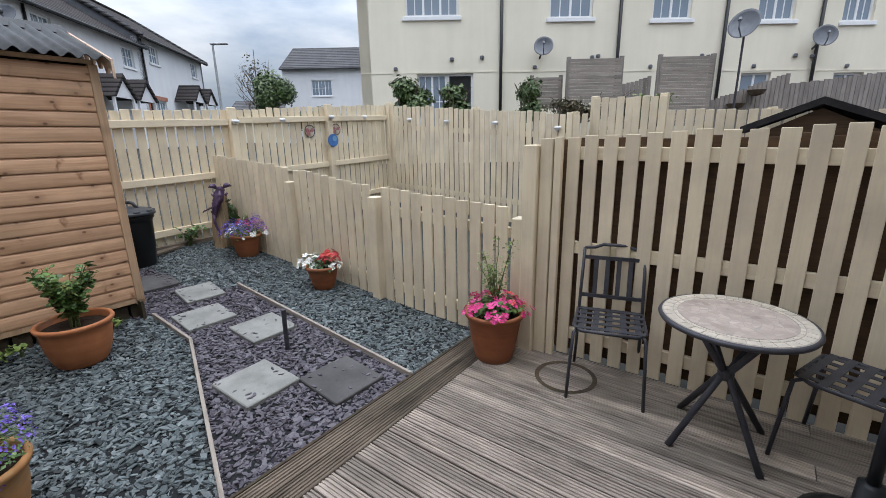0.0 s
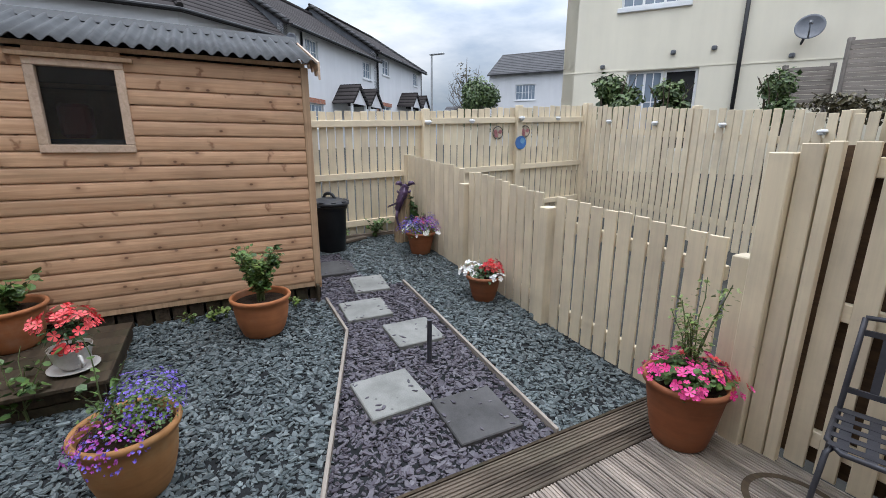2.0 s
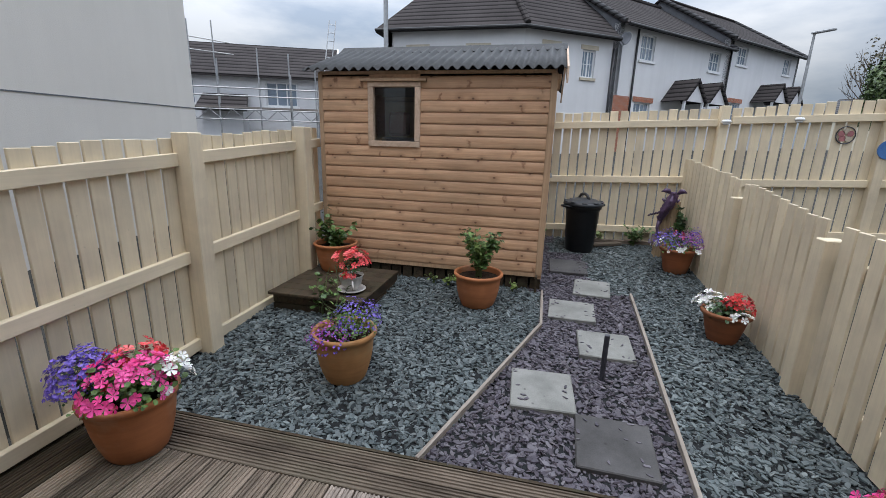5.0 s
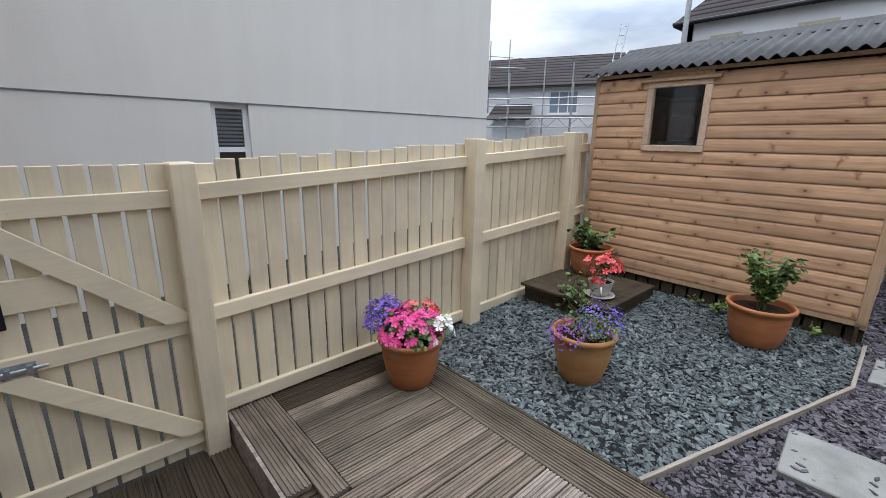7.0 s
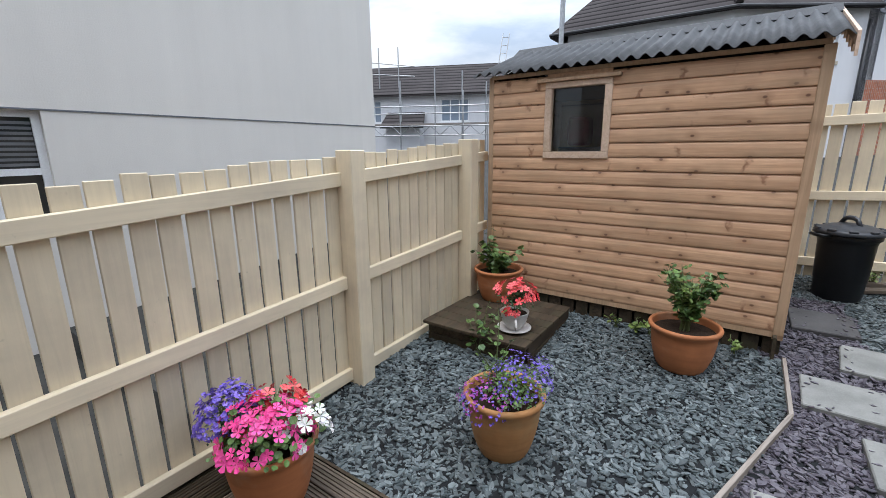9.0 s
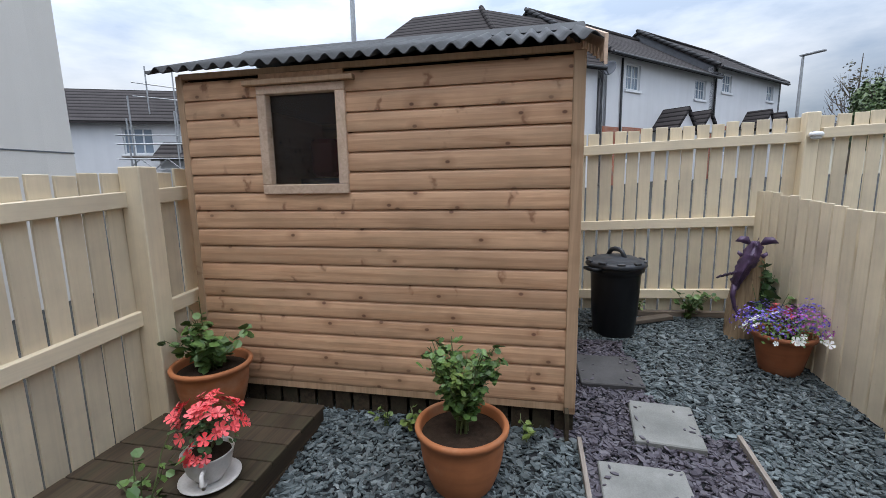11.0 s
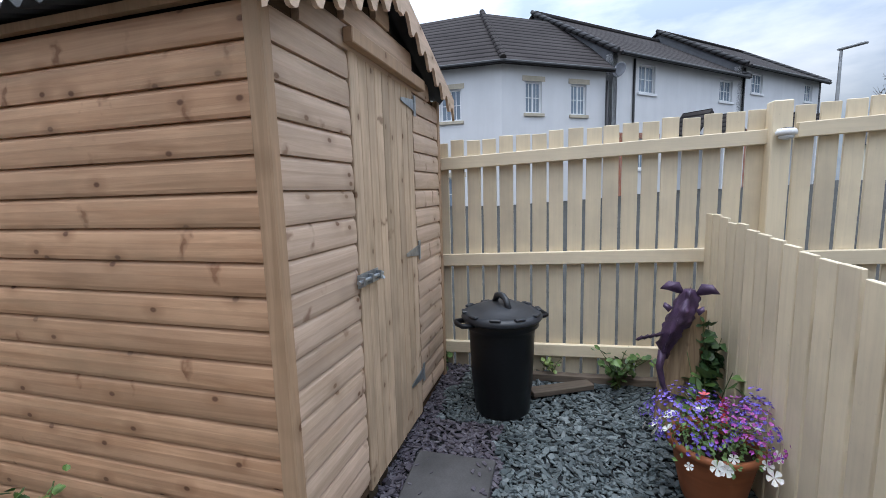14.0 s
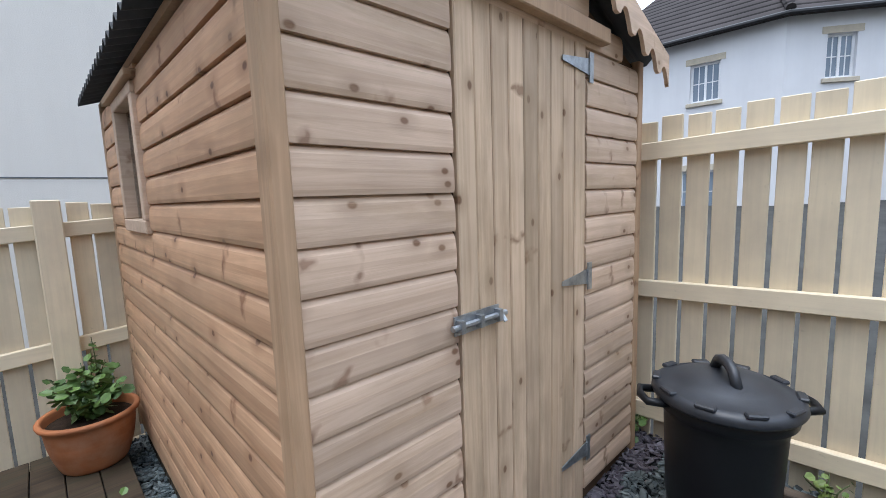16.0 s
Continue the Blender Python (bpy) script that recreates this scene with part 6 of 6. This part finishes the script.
def frill(pts, thick=0.008):
    a = [bm.verts.new(w) for w in pts]
    b = [bm.verts.new((w[0] - thick, w[1], w[2] - thick * 0.5)) for w in pts]
    bm.faces.new(a)
    bm.faces.new(b[::-1])
    for i in range(len(pts)):
        j = (i + 1) % len(pts)
        bm.faces.new((a[i], b[i], b[j], a[j]))


for sy in (-1, 1):
    frill([(0.04, 0.05 + sy * 0.02, 0.76), (0.05, 0.05 + sy * 0.05, 0.825), (0.07, 0.05 + sy * 0.10, 0.83), (0.09, 0.05 + sy * 0.135, 0.79), (0.08, 0.05 + sy * 0.10, 0.785), (0.06, 0.05 + sy * 0.06, 0.77)])
    frill([(0.07, 0.03 + sy * 0.05, 0.69), (0.09, 0.03 + sy * 0.09, 0.72), (0.11, 0.03 + sy * 0.095, 0.70), (0.10, 0.03 + sy * 0.07, 0.67)])
for k in range(4):
    frill([(0.10, -0.05 - 0.03 * k, 0.55 - 0.012 * k), (0.13, -0.07 - 0.03 * k, 0.565 - 0.012 * k), (0.14, -0.10 - 0.03 * k, 0.545 - 0.014 * k), (0.11, -0.09 - 0.03 * k, 0.525 - 0.012 * k)])
for k in range(7):
    c = spine[k % 7]
    frill([c + Vector((0.05, 0.0, 0.0)), c + Vector((0.085, 0.01, 0.03)), c + Vector((0.06, 0.012, 0.045))], 0.006)
tube(bm, [(0.09, -0.06, 0.45), (0.105, -0.07, 0.36), (0.115, -0.05, 0.27), (0.11, -0.02, 0.21), (0.12, -0.05, 0.19)], 0.022, 0.008, 8)
ob = part("dragon_statue", bm, m_purple, smooth=True, m=pose(-5.52, 2.62, slope(-5.52), 0, 0, -20))
tagged(ob, "small purple patinated dragon ornament on the driftwood", "statue")

# ---- dustbin ----
BIN_X, BIN_Y = -5.50, 1.66
BZ = slope(BIN_X)
b = base("dustbin", (BIN_X, BIN_Y, BZ), 35, label="black plastic dustbin with closed dusty lid", category="bin")
bm = bmesh.new()
lathe(bm, [(0.155, 0.0), (0.16, 0.012), (0.172, 0.16), (0.175, 0.165), (0.188, 0.46), (0.196, 0.49), (0.212, 0.50), (0.212, 0.53), (0.2, 0.545), (0.19, 0.545), (0.18, 0.50)], 48)
part("bin_body", bm, m_black, b, smooth=True)
for sy in (-1, 1):
    bm = bmesh.new()
    tube(bm, [(-0.06, sy * 0.195, 0.525), (-0.055, sy * 0.265, 0.53), (0.0, sy * 0.275, 0.53), (0.055, sy * 0.265, 0.53), (0.06, sy * 0.195, 0.525)], 0.014)
    part("handle", bm, m_black, b, smooth=True)
bm = bmesh.new()
lathe(bm, [(0.2, 0.542), (0.226, 0.535), (0.232, 0.545), (0.226, 0.565), (0.205, 0.577), (0.197, 0.574), (0.15, 0.598), (0.08, 0.612), (0.01, 0.615)], 48)
lid = part("lid", bm, m_lid, b, smooth=True)
bm = bmesh.new()
tube(bm, [(-0.09, 0, 0.598), (-0.055, 0, 0.648), (-0.02, 0, 0.66), (0.02, 0, 0.66), (0.055, 0, 0.648), (0.09, 0, 0.598)], 0.018)
part("lid_handle", bm, m_lid, lid, smooth=True)
for k in range(10):
    bm = bmesh.new()
    a = 2 * math.pi * k / 10
    box(bm, -0.014, 0.014, -0.03, 0.03, -0.008, 0.006, 0.004, m=pose(0.214 * math.cos(a), 0.214 * math.sin(a), 0.577, 0, 0, math.degrees(a)))
    part("lid_rib", bm, m_lid, lid)
for o in b.children:
    o.data.transform(Matrix.Diagonal((1.04, 1.04, 1.08, 1)))
for o in lid.children:
    o.data.transform(Matrix.Diagonal((1.04, 1.04, 1.08, 1)))
for k in range(5):
    for j in range(-2, 3):
        if abs(k - 2) + abs(j) > 3 or (abs(k - 2) < 1 and abs(j) < 3):
            continue
        bm = bmesh.new()
        x, y = (k - 2) * 0.062, j * 0.052
        box(bm, -0.016, 0.016, -0.004, 0.004, -0.003, 0.003, 0.001, m=pose(x, y, 0.618 - 1.15 * (x * x + y * y), 0, 0, 45 if (k + j) % 2 else -45))
        part("lid_tread", bm, m_lid, lid)
p = base("timber_offcut", (-5.72, 2.0, slope(-5.72) + 0.02), -62, label="short brown timber offcut lying by the end fence", category="plank")
part("board", boxed(-0.22, 0.2, -0.045, 0.045, 0, 0.035, 0.004), m_deck_mid, p)
p = base("timber_offcut", (-5.88, 2.1, slope(-5.88) + 0.01), -86, label="old timber board at the foot of the end fence", category="plank")
part("board", boxed(-0.6, 0.5, -0.03, 0.03, 0, 0.05, 0.004), m_deck_mid, p)

# ---- bistro set ----


def chair():
    c = base("garden_chair", (0, 0, 0), label="dark iron bistro chair with woven strap seat", category="chair", group="bistro chairs")
    bm = bmesh.new()
    w, sh = 0.20, 0.45
    for sx in (-1, 1):
        bm = bmesh.new()
        tube(bm, [(sx * (w + 0.01), 0.26, 0.0), (sx * w, 0.20, 0.22), (sx * (w - 0.005), 0.17, sh), (sx * (w - 0.01), 0.19, 0.66), (sx * (w - 0.015), 0.24, 0.86)], 0.0105, seg=8)
        part("back_leg", bm, m_iron, c, smooth=True)
        bm = bmesh.new()
        tube(bm, [(sx * (w + 0.02), -0.22, 0.0), (sx * (w + 0.01), -0.20, 0.25), (sx * w, -0.185, sh - 0.02), (sx * (w - 0.02), -0.15, sh)], 0.0105, seg=8)
        part("front_leg", bm, m_iron, c, smooth=True)
    bm = bmesh.new()
    tube(bm, [(-w, 0.18, sh), (-w - 0.005, -0.12, sh), (-w + 0.04, -0.19, sh), (w - 0.04, -0.19, sh), (w + 0.005, -0.12, sh), (w, 0.18, sh), (-w, 0.18, sh)], 0.011, seg=8)
    part("seat_frame", bm, m_iron, c, smooth=True)
    for k in range(5):
        x = -w + 0.04 + k * (2 * w - 0.08) / 4
        part("seat_strap", boxed(x - 0.018, x + 0.018, -0.185, 0.18, sh + 0.004 + 0.002 * (k % 2), sh + 0.007 + 0.002 * (k % 2)), m_iron, c)
    for k in range(5):
        yy = -0.155 + k * 0.078
        part("seat_strap", boxed(-w, w, yy - 0.018, yy + 0.018, sh + 0.0075, sh + 0.0105), m_iron, c)
    bm = bmesh.new()
    tube(bm, [(-w + 0.015, 0.24, 0.86), (-0.12, 0.245, 0.865), (-0.07, 0.25, 0.885), (0.07, 0.25, 0.885), (0.12, 0.245, 0.865), (w - 0.015, 0.24, 0.86)], 0.0105)
    part("top_rail", bm, m_iron, c, smooth=True)
    for z, yy in ((0.80, 0.225), (0.55, 0.178)):
        part("back_rail", boxed(-w + 0.012, w - 0.012, yy - 0.006, yy + 0.006, z - 0.012, z + 0.012), m_iron, c)
    for k in range(4):
        x = -0.105 + k * 0.07
        bm = bmesh.new()
        box(bm, -0.014, 0.014, -0.003, 0.003, 0, 0.245)
        part("back_slat", bm, m_iron, c, m=pose(x, 0.18, 0.556, -10.6, 0, 0))
    return c


ch = chair()
ch.matrix_basis = pose(-0.645, 2.60, DZ, 0, 0, 15)
copy_thing(ch, pose(0.50, 2.56, DZ, 0, 0, -112))
t = base("bistro_table", (-0.01, 2.42, DZ), label="round mosaic bistro table on crossed dark iron legs", category="table")
TR, TH = 0.335, 0.70
bm = bmesh.new()
lathe(bm, [(TR - 0.02, TH - 0.028), (TR, TH - 0.024), (TR + 0.006, TH - 0.012), (TR, TH - 0.001), (TR - 0.012, TH), (TR - 0.02, TH - 0.004)], 56)
part("table_rim", bm, m_iron, t, smooth=True)
top = base("tabletop")
top.parent = t
bm = bmesh.new()
lathe(bm, [(0.01, TH - 0.014), (TR - 0.012, TH - 0.014), (TR - 0.012, TH + 0.0005), (0.01, TH + 0.0005)], 56)
part("grout", bm, m_grout, top)
bm = bmesh.new()
lathe(bm, [(0.01, TH), (TR - 0.088, TH), (TR - 0.088, TH + 0.0025), (0.01, TH + 0.0025)], 48)
part("mosaic_disc", bm, m_mosaic, top)
for r0, r1, n in ((TR - 0.082, TR - 0.065, 40), (TR - 0.06, TR - 0.017, 34)):
    bm = bmesh.new()
    da = 2 * math.pi / n * 0.46
    prism(bm, [(r0 * math.cos(-da), r0 * math.sin(-da)), (r1 * math.cos(-da), r1 * math.sin(-da)), (r1 * math.cos(da), r1 * math.sin(da)), (r0 * math.cos(da), r0 * math.sin(da))], TH, TH + 0.003, "z")
    me = finish(bm, "mosaic_tile")
    me.materials.append(m_mosaic_tile)
    for k in range(n):
        piece("mosaic_tile", me, top, pose(0, 0, 0, 0, 0, 360 * k / n))
bm = bmesh.new()
lathe(bm, [(0.03, 0.36), (0.038, 0.37), (0.038, 0.41), (0.03, 0.42)], 16)
part("collar", bm, m_iron, t)
for k in range(4):
    a = radians(45 + 90 * k)
    bm = bmesh.new()
    tube(bm, [(0.28 * math.cos(a), 0.28 * math.sin(a), 0.0), (0.03 * math.cos(a), 0.03 * math.sin(a), 0.37), (-0.03 * math.cos(a), -0.03 * math.sin(a), 0.42), (-0.2 * math.cos(a), -0.2 * math.sin(a), TH - 0.026)], 0.0165, seg=10)
    part("leg", bm, m_iron, t, smooth=True)
p = base("parasol_base", (0.505, 2.06, DZ), label="black parasol pole in a round weighted base", category="parasol stand")
bm = bmesh.new()
lathe(bm, [(0.2, 0.0), (0.205, 0.03), (0.17, 0.05), (0.05, 0.07), (0.045, 0.26), (0.02, 0.27)], 32)
part("weight", bm, m_black, p, smooth=True)
bm = bmesh.new()
tube(bm, [(0, 0, 0.2), (0, 0, 0.62)], 0.021, seg=14)
part("pole", bm, m_black, p, smooth=True)

# ---- rubble sack by the gate ----
s = base("rubble_sack", (0.60, -0.78, -0.045), 100, label="crumpled dark green plastic rubble sack by the gate", category="sack")
bm = bmesh.new()
bmesh.ops.create_icosphere(bm, subdivisions=3, radius=0.2)
for vtx in bm.verts:
    k = 1 + 0.35 * noise.noise(vtx.co * 7) + 0.2 * noise.noise(vtx.co * 17)
    vtx.co = Vector((vtx.co.x * k * 1.1, vtx.co.y * k * 0.8, max(0.0, 0.17 + vtx.co.z * k * 0.9)))
part("sack_body", bm, m_sack, s, smooth=True)
curve = bpy.data.curves.new("sack_print", 'FONT')
curve.body, curve.size, curve.extrude = "Rubble Sac", 0.055, 0.001
curve.align_x, curve.align_y = 'CENTER', 'CENTER'
curve.materials.append(m_white_pl)
txt = new("printed_words", curve)
txt.parent = s
txt.matrix_basis = pose(0, -0.165, 0.26, 50, 0, 0)

# ---- fence lamps and ornaments ----


def solar_lamp(loc, rz):
    s = base("solar_fence_lamp", loc, rz, label="small white solar lamp fixed under the fence rail", category="lamp", group="solar fence lamps")
    bm = bmesh.new()
    lathe(bm, [(0.03, -0.018), (0.045, -0.012), (0.046, 0.004), (0.036, 0.02), (0.01, 0.024)], 24)
    part("housing", bm, m_white_pl, s, smooth=True, m=Matrix.Diagonal((1.15, 0.8, 1, 1)))
    bm = bmesh.new()
    lathe(bm, [(0.012, -0.04), (0.03, -0.034), (0.034, -0.017), (0.01, -0.017)], 20)
    part("lens", bm, m_lampglass, s, smooth=True, m=Matrix.Diagonal((1.15, 0.8, 1, 1)))
    part("solar_cell", boxed(-0.022, 0.022, -0.016, 0.016, 0.0215, 0.0255), m_pane_dark, s)


for y, z in ((3.2, 1.985), (3.98, 2.025), (4.86, 2.09), (5.68, 2.12)):
    solar_lamp((-5.88 if y in (3.2, 4.86) else -5.964, y, z), 90)
for x, z in ((-5.4, 2.06), (-4.55, 2.0), (-3.58, 1.94), (-2.52, 1.83)):
    solar_lamp((x, 6.27, z), 0)


def wind_plate(loc, r, cols, label):
    w = base("wall_ornament", loc, -90, label=label, category="ornament", group="round fence ornaments")
    bm = bmesh.new()
    tube(bm, [(r * math.cos(2 * math.pi * k / 24), 0, r * math.sin(2 * math.pi * k / 24)) for k in range(25)], 0.006, seg=6)
    part("ring", bm, m_iron, w)
    for k in range(5):
        a = 2 * math.pi * k / 5 + 0.3
        bm = bmesh.new()
        pts = [(r * 0.48 * math.cos(a) + r * 0.36 * math.cos(b), r * 0.5 * math.sin(a) + r * 0.36 * math.sin(b)) for b in [2 * math.pi * i / 10 for i in range(10)]]
        prism(bm, pts, -0.003 - 0.001 * k, 0.003)
        part("petal_disc", bm, cols[k % len(cols)], w)


m_orn_pink = plain("enamel_rose", (0.40, 0.16, 0.17), 0.35)
m_orn_blue = plain("enamel_blue", (0.05, 0.16, 0.42), 0.3)
m_orn_teal = plain("enamel_light_blue", (0.16, 0.35, 0.55), 0.3)
m_orn_cream = plain("enamel_cream", (0.55, 0.48, 0.38), 0.4)
wind_plate((-5.99, 4.48, 1.86), 0.095, [m_orn_pink, m_orn_cream], "round rose and cream metal ornament on the fence")
wind_plate((-5.99, 5.02, 1.89), 0.09, [m_orn_pink, m_orn_cream], "round rose and cream metal ornament on the fence")
w = base("wall_ornament", (-5.903, 4.87, 1.71), -90, label="round blue enamel plate on the fence", category="ornament", group="round fence ornaments")
bm = bmesh.new()
prism(bm, [(0.105 * math.cos(2 * math.pi * k / 28), 0.105 * math.sin(2 * math.pi * k / 28)) for k in range(28)], -0.006, 0.006)
part("plate", bm, m_orn_blue, w)
bm = bmesh.new()
prism(bm, [(-0.03 + 0.045 * math.cos(2 * math.pi * k / 14), 0.03 + 0.045 * math.sin(2 * math.pi * k / 14)) for k in range(14)], 0.0065, 0.009)
prism(bm, [(-0.03 + 0.045 * math.cos(2 * math.pi * k / 14), 0.03 + 0.045 * math.sin(2 * math.pi * k / 14)) for k in range(14)], -0.009, -0.0065)
part("motif", bm, m_orn_teal, w)
